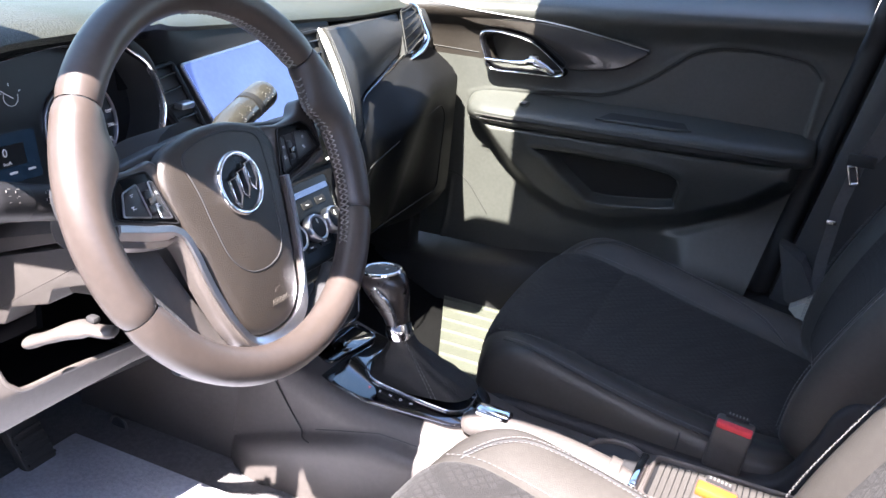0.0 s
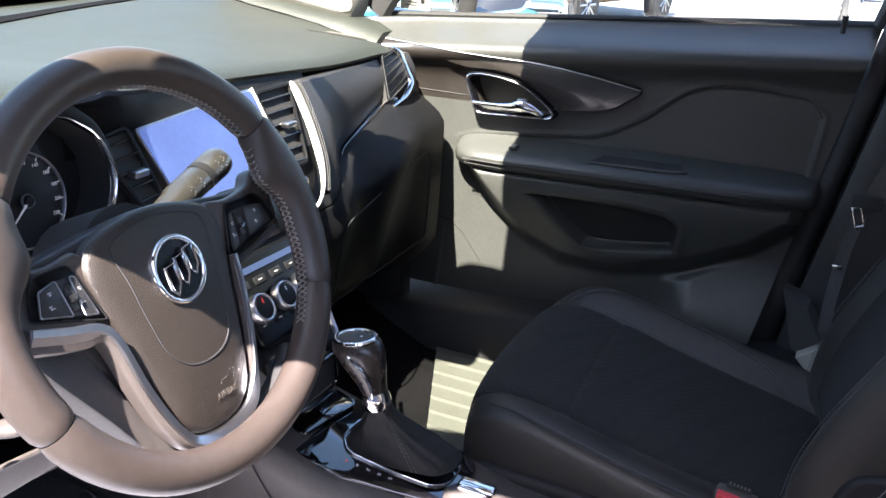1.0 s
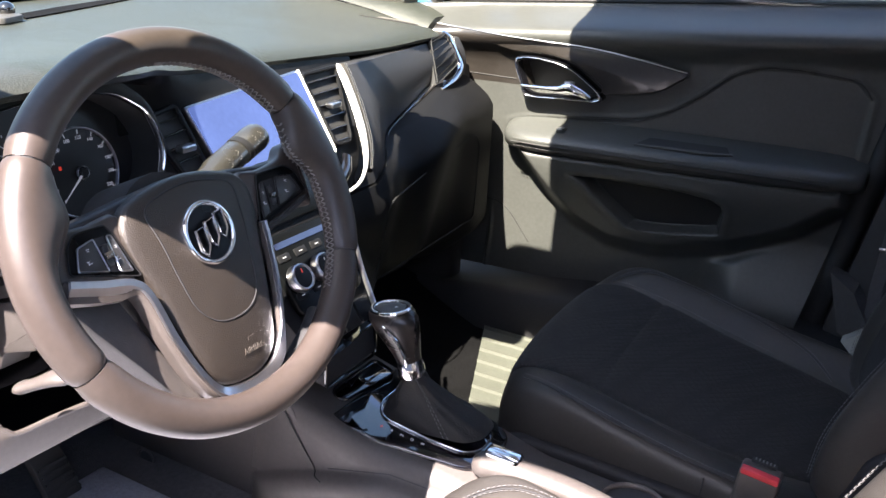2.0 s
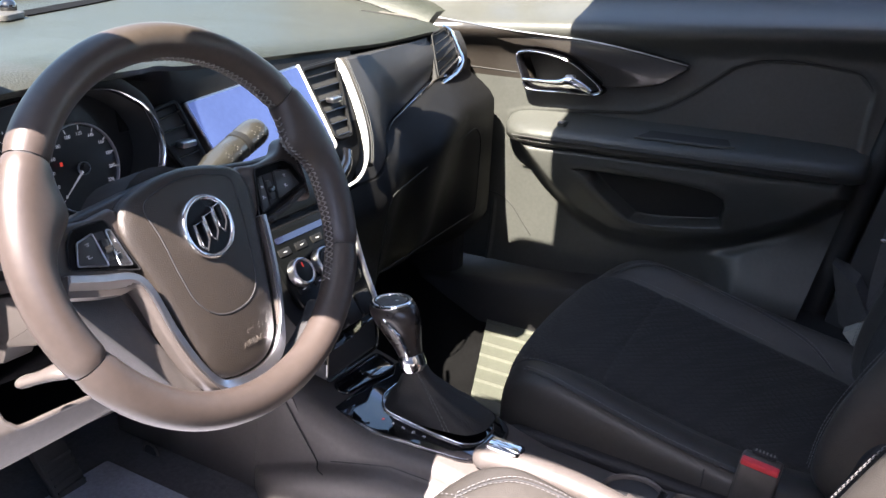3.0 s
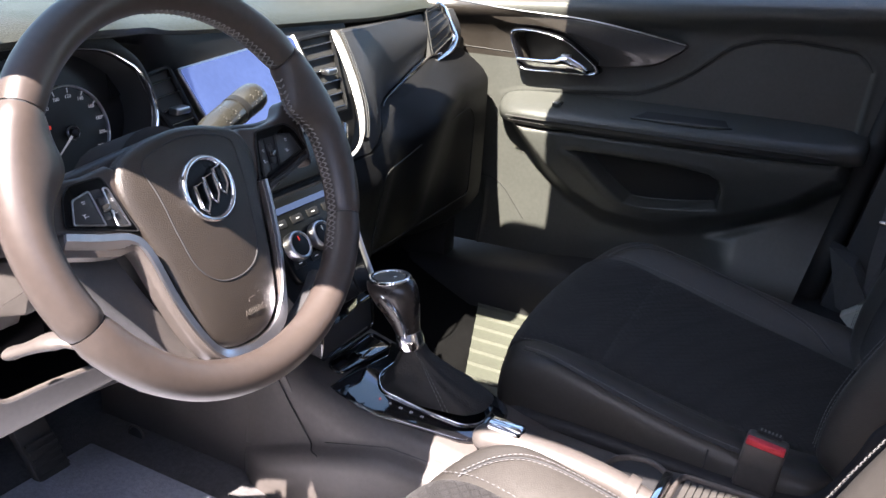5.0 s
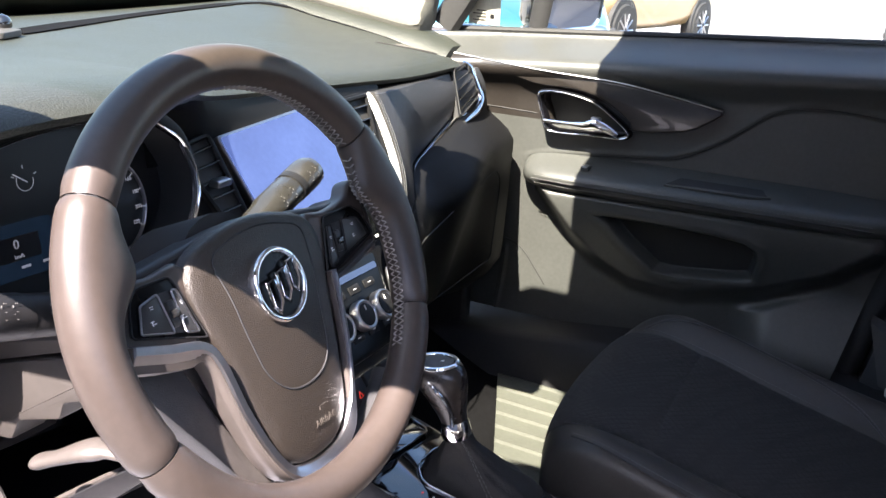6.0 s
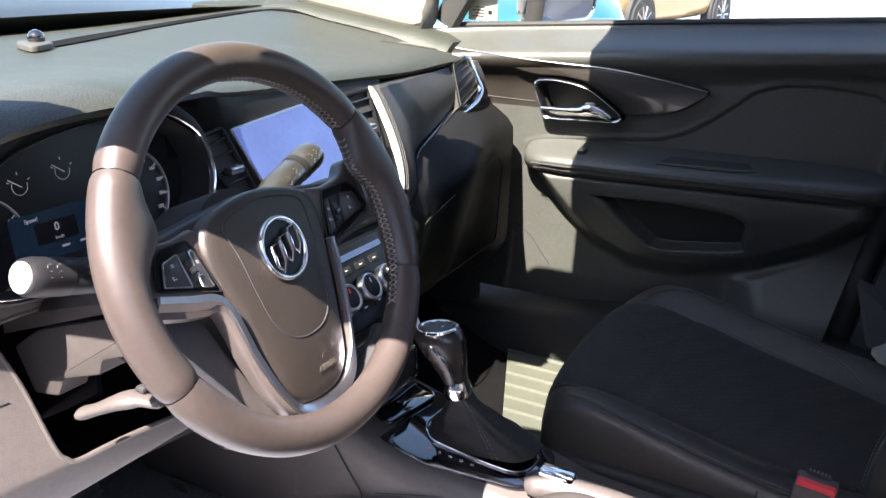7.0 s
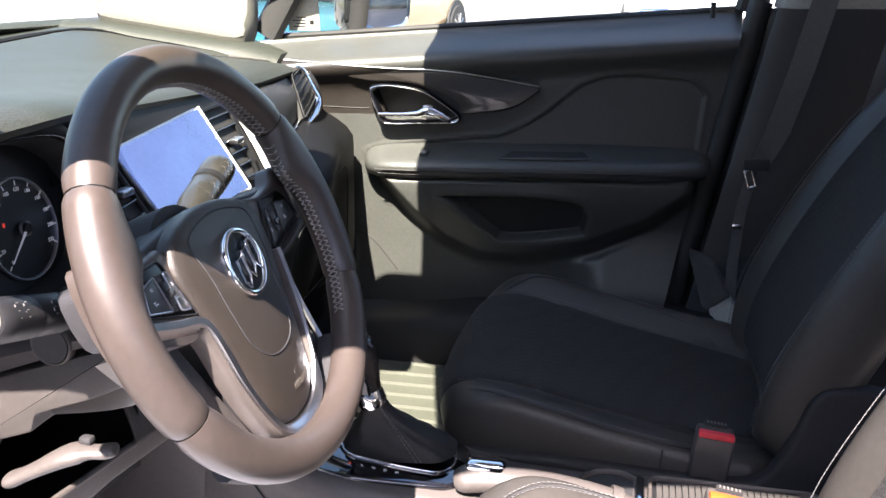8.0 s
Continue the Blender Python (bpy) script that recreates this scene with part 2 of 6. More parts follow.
def plate(outline, depth, bevel=0.0, seg=2, hole=None):
    """An outline in x and y, thick from -depth to 0 in z, with a rounded front edge; with a hole, a frame."""
    bm = bmesh.new()
    if hole:
        n = len(outline)
        assert len(hole) == n
        rings = [[(*q[:2], -depth) for q in outline], [(*q[:2], -bevel) for q in outline]]
        k = 0.5
        mid = [tuple(a[c] + (b[c] - a[c]) * k for c in (0, 1)) for a, b in zip(outline, hole)]
        e1 = [tuple(a[c] + (b[c] - a[c]) * 0.2 for c in (0, 1)) for a, b in zip(outline, hole)]
        e2 = [tuple(a[c] + (b[c] - a[c]) * 0.8 for c in (0, 1)) for a, b in zip(outline, hole)]
        rings += [[(*q, -bevel * 0.25) for q in e1], [(*q, 0) for q in mid], [(*q, -bevel * 0.25) for q in e2], [(*q[:2], -bevel) for q in hole], [(*q[:2], -depth) for q in hole]]
        rings.append(rings[0])
        loft(rings, caps=False, bm=bm)
        bmesh.ops.remove_doubles(bm, verts=bm.verts, dist=1e-6)
        return bm
    vs = [bm.verts.new((q[0], q[1], 0)) for q in outline]
    f = bm.faces.new(vs)
    r = bmesh.ops.extrude_face_region(bm, geom=[f])
    new_v = [g for g in r["geom"] if isinstance(g, bmesh.types.BMVert)]
    bmesh.ops.translate(bm, verts=new_v, vec=(0, 0, -depth))
    if bevel:
        ed = [e for e in bm.edges if all(abs(v.co.z) < 1e-6 for v in e.verts)]
        bmesh.ops.bevel(bm, geom=ed, offset=bevel, segments=seg, affect="EDGES", profile=0.5)
    return bm


def rounded(pts, r, n=4):
    """A polygon with rounded corners."""
    out = []
    k = len(pts)
    for i in range(k):
        a, b, c = Vector(pts[i - 1]), Vector(pts[i]), Vector(pts[(i + 1) % k])
        d1, d2 = (a - b), (c - b)
        q = min(r, d1.length * 0.45, d2.length * 0.45)
        s, e = b + d1.normalized() * q, b + d2.normalized() * q
        for j in range(n + 1):
            t = j / n
            out.append((1 - t) ** 2 * s + 2 * t * (1 - t) * b + t * t * e)
    return [tuple(q) for q in out]


def rect(x0, y0, x1, y1, r=0.0, n=4):
    p = [(x0, y0), (x1, y0), (x1, y1), (x0, y1)]
    return rounded(p, r, n) if r else p


def disc(r, depth, n=32, bevel=0.0, c=(0, 0)):
    return plate([(c[0] + r * math.cos(2 * math.pi * i / n), c[1] + r * math.sin(2 * math.pi * i / n)) for i in range(n)], depth, bevel)


def ring(r0, r1, depth, n=48, bevel=0.001, c=(0, 0)):
    o, h = ([(c[0] + r * math.cos(2 * math.pi * i / n), c[1] + r * math.sin(2 * math.pi * i / n)) for i in range(n)] for r in (r0, r1))
    return plate(o, depth, bevel, hole=h)


def axes(o, x, y, z):
    """The matrix of a place with these axes."""
    return Matrix(((x[0], y[0], z[0], o[0]), (x[1], y[1], z[1], o[1]), (x[2], y[2], z[2], o[2]), (0, 0, 0, 1)))


def stitches(path, dash=0.0045, gap=0.0025, r=0.0007, lift=(0, 0, 0), bm=None):
    """A row of short thread ends along a path."""
    p = [Vector(q) + Vector(lift) for q in path]
    bm = bm or bmesh.new()
    left, on, start = dash, True, p[0]
    for a, b in zip(p, p[1:]):
        d = b - a
        length = d.length
        if length < 1e-7:
            continue
        d /= length
        at = 0.0
        while at + left < length:
            at += left
            q = a + d * at
            if on and (q - start).length > 1e-5:
                tube([start, q], r, 4, bm=bm)
            on, start = not on, q
            left = dash if on else gap
        left -= length - at
    return bm


def text(body, size, m, mat, parent, name="lettering", depth=0.0002, align="CENTER"):
    """Raised letters in the built-in font, as a mesh."""
    cu = bpy.data.curves.new(name, "FONT")
    cu.body, cu.size, cu.extrude, cu.align_x, cu.align_y = body, size, depth, align, "CENTER"
    tmp = bpy.data.objects.new(name, cu)
    scene.collection.objects.link(tmp)
    dg = bpy.context.evaluated_depsgraph_get()
    me = bpy.data.meshes.new_from_object(tmp.evaluated_get(dg))
    bpy.data.objects.remove(tmp)
    bm = bmesh.new()
    bm.from_mesh(me)
    bpy.data.meshes.remove(me)
    return part(name, bm, mat, parent, m=m, flat=True)


def sdf(px, pz, poly):
    """Signed distance to a polygon, positive inside, for arrays of points."""
    d = np.full(px.shape, 1e9)
    inside = np.zeros(px.shape, bool)
    k = len(poly)
    for i in range(k):
        (ax, az), (bx, bz) = poly[i], poly[(i + 1) % k]
        ex, ez = bx - ax, bz - az
        t = np.clip(((px - ax) * ex + (pz - az) * ez) / (ex * ex + ez * ez + 1e-12), 0, 1)
        d = np.minimum(d, np.hypot(px - ax - t * ex, pz - az - t * ez))
        cross = ((az > pz) != (bz > pz)) & (px < (bx - ax) * (pz - az) / (bz - az + 1e-12) + ax)
        inside ^= cross
    return np.where(inside, d, -d)


def step(v, a, b):
    t = np.clip((v - a) / (b - a), 0, 1)
    return t * t * (3 - 2 * t)


# ---- car body ----
YC = 0.36  # the car's middle line
body = thing("car_body", "grey car body shell with black sills and light headlining", "car body", (0.2, YC, 0.0), kind="structure")
part("floor_pan", box((0.25, YC, 0.44), (2.4, 1.3, 0.04)), M_CARPET, body)
part("firewall", loft([[(-0.55, y, 0.42), (-0.95, y, 0.72), (-1.0, y, 1.05), (-1.05, y, 1.05), (-1.02, y, 0.70), (-0.6, y, 0.40)] for y in (-0.30, 1.02)]), M_CARPET, body)
# out of view; front edge notched to place the sun patches inside
roof_plan = [(-0.062, 0.97), (-0.075, 0.70), (-0.078, 0.36), (-0.090, 0.24), (-0.078, 0.180), (-0.020, 0.155), (0.010, 0.03), (0.034, -0.06), (0.038, -0.122), (-0.034, -0.135), (-0.040, -0.16), (-0.025, -0.23), (0.5, -0.25), (1.7, -0.25), (1.7, 0.97), (0.5, 0.97)]
bm = bmesh.new()
lo = [bm.verts.new((x, y, 1.405 + 0.03 * (1 - ((y - YC) / 0.6) ** 2))) for x, y in roof_plan]
hi = [bm.verts.new((x, y, 1.435 + 0.06 * (1 - ((y - YC) / 0.65) ** 2))) for x, y in roof_plan]
bm.faces.new(lo)
bm.faces.new(hi[::-1])
for i in range(len(lo)):
    j = (i + 1) % len(lo)
    bm.faces.new((lo[i], lo[j], hi[j], hi[i]))
part("roof", bm, M_HEAD, body)
# side frames: front pillar running into the roof rail, as an outline in x and z
# out of view; lower edge dips to block sun from the console
frame_o = [(-0.95, 0.94), (-0.60, 1.020), (-0.30, 1.095), (-0.20, 1.122), (-0.12, 1.132), (-0.075, 1.128), (-0.060, 1.130), (-0.050, 1.228), (0.0, 1.268), (0.06, 1.312), (0.20, 1.372), (0.45, 1.415), (1.70, 1.40), (1.70, 1.47), (0.30, 1.47), (0.0, 1.435), (-0.030, 1.400), (-0.060, 1.368), (-0.12, 1.305), (-0.20, 1.252), (-0.30, 1.195), (-0.60, 1.09), (-0.98, 0.97)]
part("side_frame", plate(frame_o, 0.05, 0.008, 2), M_MATT, body, m=axes((0, -0.215, 0), (1, 0, 0), (0, 0, 1), (0, -1, 0)) @ Matrix.Translation((0, 0, 0.05)))
part("a_pillar", tube(spline([(-0.02, 1.00, 1.40), (-0.22, 1.03, 1.31), (-0.45, 1.06, 1.20), (-0.70, 1.05, 1.11), (-1.0, 1.03, 1.0)], 5), 0.03, 10, squash=0.8), M_MATT, body)
part("rear_wall", box((1.75, YC, 0.9), (0.06, 1.5, 1.0)), M_HEAD, body)
part("side_wall", box((1.22, -0.46, 0.75), (1.0, 0.05, 0.65)), M_PLASTIC, body)
part("side_wall", box((1.22, 1.16, 0.75), (1.0, 0.05, 0.65)), M_PLASTIC, body)
part("sill", box((0.15, -0.46, 0.46), (1.5, 0.12, 0.12), 0.02), M_PLASTIC, body)
hood = lambda y: 0.03 * (1 - ((y - YC) / 0.8) ** 2)
part("hood", loft([[(-1.03, y, 1.06 + hood(y)), (-1.15, y, 1.115 + hood(y)), (-1.5, y, 1.10 + hood(y)), (-1.9, y, 0.97), (-2.1, y, 0.80), (-2.1, y, 0.5), (-1.03, y, 0.6)] for y in np.linspace(-0.45, 1.17, 13)]), M_PAINT, body)
for y in (-0.62, 1.34):
    part("fender", box((-1.55, YC + (0.82 if y > 0 else -0.82), 0.72), (1.1, 0.14, 0.42), 0.06, 3), M_PAINT, body)
# unseen wall added on the open side to block low sky light
wall = thing("sky_blocker_wall", "added unseen dark wall that blocks low sky on the driver side", "wall", (0, -5.2, 0), kind="structure")
part("slab", box((0.5, -5.25, 1.9), (18.0, 0.1, 3.8)), M_WALL, wall)
# windscreen
ws = thing("windscreen", "green-tinted curved laminated windscreen", "window", (-0.9, YC, 1.04), kind="structure")
rings = []
for k in range(10):
    t = k / 8
    rings.append([(-1.0 + 0.93 * t + 0.10 * ((y - YC) / 0.65) ** 2 * (1 - 0.4 * t), y, 1.06 + 0.325 * t + 0.03 * math.sin(math.pi * t)) for y in np.linspace(-0.21, 0.985, 15)])
part("pane", loft(rings, closed=False), M_SHIELD, ws)
bm = loft([[(-1.0 + 0.93 * t + 0.10 * ((y - YC) / 0.65) ** 2 * (1 - 0.4 * t), y, 1.064 + 0.325 * t + 0.03 * math.sin(math.pi * t)) for y in np.linspace(-0.21, 0.985, 15)] for t in (0.0, 0.04, 0.08, 0.115)], closed=False)
part("black_border", bm, M_MATT, ws)

# ---- passenger footwell and floor ----
side = thing("kick_panel", "black plastic footwell side trim beside the glovebox", "trim", (-0.4, 0.98, 0.46), kind="structure")
part("panel", box((-0.56, 1.0, 0.72), (0.54, 0.05, 0.52), 0.01), M_SEATPL, side)
sl = thing("door_sill", "black plastic sill trim under the passenger door", "trim", (0.1, 0.97, 0.46), kind="structure")
SILL_Z = lambda x: min(0.580, 0.547 + 0.12 * (x + 0.197))
part("panel", loft([[(x, 0.925, 0.46), (x, 0.938, SILL_Z(x) - 0.035), (x, 0.950, SILL_Z(x) - 0.006), (x, 0.958, SILL_Z(x)), (x, 0.975, SILL_Z(x) + 0.003), (x, 1.16, SILL_Z(x) + 0.004), (x, 1.17, 0.46)] for x in np.linspace(-0.45, 0.80, 14)]), M_SEATPL, sl, angle=60)
prof = []
for k in range(10):
    y = 0.487 + 0.044 * k
    prof += [(y, 0.004), (y + 0.034, 0.004), (y + 0.036, 0.009), (y + 0.040, 0.009), (y + 0.042, 0.0)]
fz = lambda x: 0.472 + max(0.0, -(x + 0.2)) * 0.35
pm = thing("floor_mat", "ribbed grey rubber floor mat in the passenger footwell", "floor mat", (-0.1, 0.7, 0.462))
fore = lambda y: -0.10 - 0.42 * (y - 0.735)  # the slanting front edge, laid along the dashboard's shadow line
part("mat", loft([[(x if k else fore(y), y, fz(x) + h) for y, h in prof] + [(x if k else fore(y), y, fz(x) - 0.006) for y in (prof[-1][0], prof[0][0])] for k, x in enumerate((-0.1, 0.16))]), M_MATRIB, pm, flat=True)
# carpet beyond the mat, coloured as dark as the shade there
part("carpet", loft([[(x, y, fz(x) + dz) for y, dz in ((0.45, -0.002), (0.97, -0.002), (0.97, -0.012), (0.45, -0.012))] for x in (-0.55, -0.2, 0.16)]), M_SHADECARPET, body)

# ---- steering wheel ----
TILTED = radians(23)
WC = Vector((0, 0, 1.0))
WM = axes(WC, (0, 1, 0), (-math.sin(TILTED), 0, math.cos(TILTED)), (math.cos(TILTED), 0, math.sin(TILTED)))


def build_wheel():
    w = thing("steering_wheel", "black leather steering wheel with satin silver U-shaped trim", "steering wheel", WC)
    R, r, VS = 0.1760, 0.0175, 0.936
    HM = WM @ Matrix.Translation((0, 0, -0.012))

    def swell(a):
        """How far the grip grows inwards: thumb rests above the spokes."""
        d = (math.degrees(a) + 180) % 360 - 180
        return 0.021 * math.exp(-((d - 19) / 10.5) ** 2) + 0.021 * math.exp(-((d % 360 - 161) / 10.5) ** 2) + 0.005 * math.exp(-((d + 4) / 12) ** 2)

    def arc(a0, a1, n=36):
        rings = []
        for k in range(n + 1):
            a = a0 + (a1 - a0) * k / n
            e = min(k, n - k)
            s = 1.0 if e > 1 else (0.90 if e == 0 else 0.985)
            ring_ = []
            for j in range(18):
                q = 2 * math.pi * j / 18
                cx, cz = math.cos(q), math.sin(q)
                grow = swell(a) * max(0.0, -cx) ** 1.5
                rad = R + (r * 1.02 * cx) * s - grow
                ring_.append((rad * math.cos(a) + 0.002, rad * math.sin(a) * VS - 0.0080, r * 0.98 * cz * s))
            rings.append(ring_)
        return loft(rings)

    g = radians(0.25)
    for a, b in ((34, 146), (146, 205), (205, 334), (-26, 34)):
        part("rim_section", arc(radians(a) + g, radians(b) - g), M_RIM, w, m=WM)
    core = [(R * math.cos(2 * math.pi * k / 72) + 0.002, R * math.sin(2 * math.pi * k / 72) * VS - 0.0080, 0) for k in range(72)]
    part("rim_core", tube(core, 0.0150, 10, closed=True), M_MATT, w, m=WM)
    # zigzag thread along the inner side of the grip
    for a0, a1 in ((-40, 33), (36, 92)):
        bm = bmesh.new()
        for k in range(int((a1 - a0) / 2.1)):
            a = radians(a0 + k * 2.1)
            rr = R - r * 0.985 - swell(a) * 0.97
            for flip in (1, -1):
                q = [(rr * math.cos(a + d) + 0.002, rr * math.sin(a + d) * VS - 0.0080, z) for d, z in ((-radians(1.0) * flip, 0.0048), (radians(1.0) * flip, -0.0050))]
                tube(q, 0.00078, 4, bm=bm)
        part("stitching", bm, M_THREADW, w, m=WM, flat=True)
    # hub: shell behind the cover, with the two upper spokes
    shell = [(-0.148, 0.030), (-0.120, 0.031), (-0.06, 0.038), (0, 0.044), (0.06, 0.038), (0.120, 0.031), (0.148, 0.030), (0.147, -0.010), (0.120, -0.022), (0.078, -0.045),
             (0.060, -0.105), (0.045, -0.145), (0.0, -0.158), (-0.045, -0.145), (-0.060, -0.105), (-0.078, -0.045), (-0.120, -0.022), (-0.147, -0.010)]
    part("hub_shell", plate([tuple(q) for q in spline([(x, y, 0) for x, y in shell], 4, True)], 0.032, 0.006, 3), M_PADDARK, w, m=HM @ Matrix.Translation((0, 0, -0.0125)))
    pad = [(-0.070, 0.028), (-0.040, 0.040), (0, 0.045), (0.040, 0.040), (0.070, 0.028), (0.078, 0.002), (0.068, -0.040), (0.054, -0.100), (0.042, -0.132), (0.022, -0.147), (0, -0.150),
           (-0.022, -0.147), (-0.042, -0.132), (-0.054, -0.100), (-0.068, -0.040), (-0.078, 0.002)]
    o = [q for q in spline([(x, y, 0) for x, y in pad], 4, True)]
    rings = []
    for k, h in ((1.0, -0.020), (1.0, -0.004), (0.985, -0.001), (0.95, 0.0015), (0.85, 0.004), (0.6, 0.0075), (0.3, 0.009), (0.05, 0.0095)):
        rings.append([(q[0] * k, (q[1] + 0.045) * k - 0.045, h) for q in o])
    pd = part("airbag_cover", loft(rings), M_PAD, w, "grained black airbag cover with a curved groove", m=HM)
    def pad_h(x, y):
        """Height of the cover's skin at a point."""
        a = math.atan2(y + 0.045, x)
        edge_ = min(o, key=lambda q: abs(math.atan2(math.sin(math.atan2(q[1] + 0.045, q[0]) - a), math.cos(math.atan2(q[1] + 0.045, q[0]) - a))))
        k = math.hypot(x, y + 0.045) / max(0.001, math.hypot(edge_[0], edge_[1] + 0.045))
        return float(np.interp(k, (0.05, 0.3, 0.6, 0.85, 0.95, 1.0), (0.0095, 0.009, 0.0075, 0.004, 0.0015, -0.001)))

    gp = spline([(GX, GY, 0) for GX, GY in ((-0.052, 0.022), (-0.049, -0.005), (-0.043, -0.045), (-0.036, -0.072), (-0.020, -0.088), (0.002, -0.092), (0.024, -0.087), (0.038, -0.072), (0.044, -0.045), (0.050, -0.005), (0.052, 0.022), (0.030, 0.032), (0.0, 0.036), (-0.030, 0.032))], 6, True)
    part("groove", tube([Vector((q.x, q.y, pad_h(q.x, q.y) + 0.0001)) for q in gp], 0.0008, 6, closed=True, up=(0, 0.1, 1)), M_MATT, pd, m=HM)
    # round badge, plain shapes
    em = HM @ Matrix.Translation((0.002, -0.012, 0.0135))
    part("badge_ring", ring(0.0295, 0.0245, 0.006, 48, 0.002), M_CHROME, pd, m=em)
    part("badge_ground", disc(0.0262, 0.005, 40), M_PANEL, pd, m=em @ Matrix.Translation((0, 0, -0.003)))
    for dx, dy in ((-0.013, -0.004), (0.0, 0.001), (0.013, 0.006)):
        part("badge_bar", tube([(x_, y_, 0.0008) for x_, y_ in ((dx - 0.0052, dy + 0.009), (dx - 0.0052, dy - 0.009), (dx, dy - 0.015), (dx + 0.0052, dy - 0.007), (dx + 0.0052, dy + 0.011))], 0.0017, 8, closed=True, up=(0, 0.1, 1)), M_CHROME, pd, m=em)
    am = HM @ Matrix.Translation((0.010, -0.1255, 0.0062))
    text("AIRBAG", 0.0078, am, M_EMBOSS, pd)
    part("pictogram", tube([(-0.004, 0.012, 0), (0.004, 0.012, 0)], 0.0007, 6), M_EMBOSS, pd, m=am)
    part("pictogram", tube([(-0.004, 0.017, 0), (-0.004, 0.009, 0)], 0.0007, 6), M_EMBOSS, pd, m=am)
    # satin trim: two arms and the U below
    def strap(pts, width, lift, wider=0.0, tilt=0.0):
        p = spline(pts, 6)
        rings = []
        for i, q in enumerate(p):
            d = (p[min(i + 1, len(p) - 1)] - p[max(i - 1, 0)]).normalized()
            low_ = float(step(q.x, -0.05, -0.02) * (1 - step(q.x, 0.040, 0.058)))
            s = Vector((-d.y, d.x, 0)) * (width + wider * low_ - 0.5 * wider * float(step(q.x, 0.045, 0.06)))
            u = Vector((0, 0, 1))
            up_ = tilt * low_
            o_ = Vector((-d.y, d.x, 0)) * (0.0015 + 0.0075 * float(step(-q.x, 0.080, 0.100))) * (width > 0.003)
            rings.append([q - s - o_ - u * 0.016, q - s - o_ - u * 0.006, q - s - o_ * 0.9 - u * 0.0005, q - s * 0.95 + u * (lift * 0.75 + up_), q - s * 0.75 + u * (lift + up_), q + s * 0.75 + u * (lift * 1.1 - up_), q + s * 0.95 + u * (lift * 0.8 - up_), q + s - u * 0.004])
        return loft(rings)
    uu = [(-0.147, -0.013, 0.008), (-0.118, -0.022, 0.007), (-0.090, -0.030, 0.006), (-0.078, -0.046, 0.005), (-0.066, -0.090, 0.001), (-0.052, -0.128, 0.0), (-0.034, -0.149, -0.001), (0, -0.156, -0.001),
                         (0.034, -0.149, -0.001), (0.052, -0.128, 0.0), (0.066, -0.090, 0.001), (0.074, -0.050, 0.002), (0.078, -0.022, 0.002)]
    part("trim_flank", strap(uu, 0.0044, 0.0020), M_FLANK, w, m=HM)
    part("trim", strap([(x * 0.992, y + 0.0012 * (abs(x) > 0.05), z) for x, y, z in uu], 0.0034, 0.0042, 0.0020, 0.0016), M_SATIN, w, m=HM)
    part("trim", strap([(0.080, -0.028, 0.004), (0.110, -0.022, 0.006), (0.142, -0.013, 0.006)], 0.0022, 0.002), M_MATT, w, m=HM)
    # lower braces behind the U
    br = [(-0.140, -0.024), (-0.088, -0.038), (-0.070, -0.085), (-0.050, -0.135), (0.0, -0.150), (0.050, -0.135), (0.070, -0.085), (0.085, -0.040), (0.092, -0.050), (0.082, -0.100), (0.058, -0.152), (0.0, -0.160), (-0.060, -0.152), (-0.088, -0.105), (-0.118, -0.060)]
    part("lower_brace", plate(br[::-1], 0.030, 0.004, 2), M_CONSOLE, w, m=HM @ Matrix.Translation((0, 0, -0.020)))
    # hidden tube added behind the rim to stop a sun sliver
    back = [(R * math.cos(radians(a)) + 0.002, R * math.sin(radians(a)) * VS - 0.008, -0.020) for a in range(228, 313, 6)]
    part("rim_sun_blocker", tube(back, 0.013, 10, up=(0, 0, 1)), M_MATT, w, m=WM)
    for sx in (-1, 1):
        sk_ = [(sx * a_, b_) for a_, b_ in ((0.070, 0.026), (0.100, 0.0275), (0.120, 0.029), (0.136, 0.033), (0.146, 0.043), (0.160, 0.042), (0.164, 0.012), (0.161, -0.022), (0.148, -0.020), (0.120, -0.024), (0.082, -0.032))]
        part("spoke_skin", plate([tuple(q)[:2] for q in spline([(a_, b_, 0) for a_, b_ in (sk_ if sx < 0 else sk_[::-1])], 3, True)], 0.018, 0.006, 4), M_RIM, w, m=HM @ Matrix.Translation((0, 0, -0.0035)))
    # switch pods: a dark panel with two silver-edged key plates and a rocker in the slot between them
    for sx in (-1, 1):
        pm_ = HM @ Matrix.Translation((sx * 0.004 if sx > 0 else 0, 0, -0.002))
        flip = lambda pts: [(sx * -a if sx < 0 or a > -0.089 else 0.089 - (a + 0.089) * 1.38, b) for a, b in (pts if sx < 0 else pts[::-1])]
        oo = rounded(flip([(-0.1280, 0.0150), (-0.1195, 0.0235), (-0.0890, 0.0235), (-0.0715, -0.0265), (-0.1345, -0.0060)][::-1]), 0.004, 3)
        pod = part("switch_pod", plate(oo, 0.010, 0.0012), M_PANEL, w, "black spoke switch pod with silver-edged keys", m=pm_)
        part("pod_edge", tube([(x, y, 0.0002) for x, y in oo], 0.0008, 6, closed=True, up=(0, 0.1, 1)), M_STALK, pod, m=pm_)
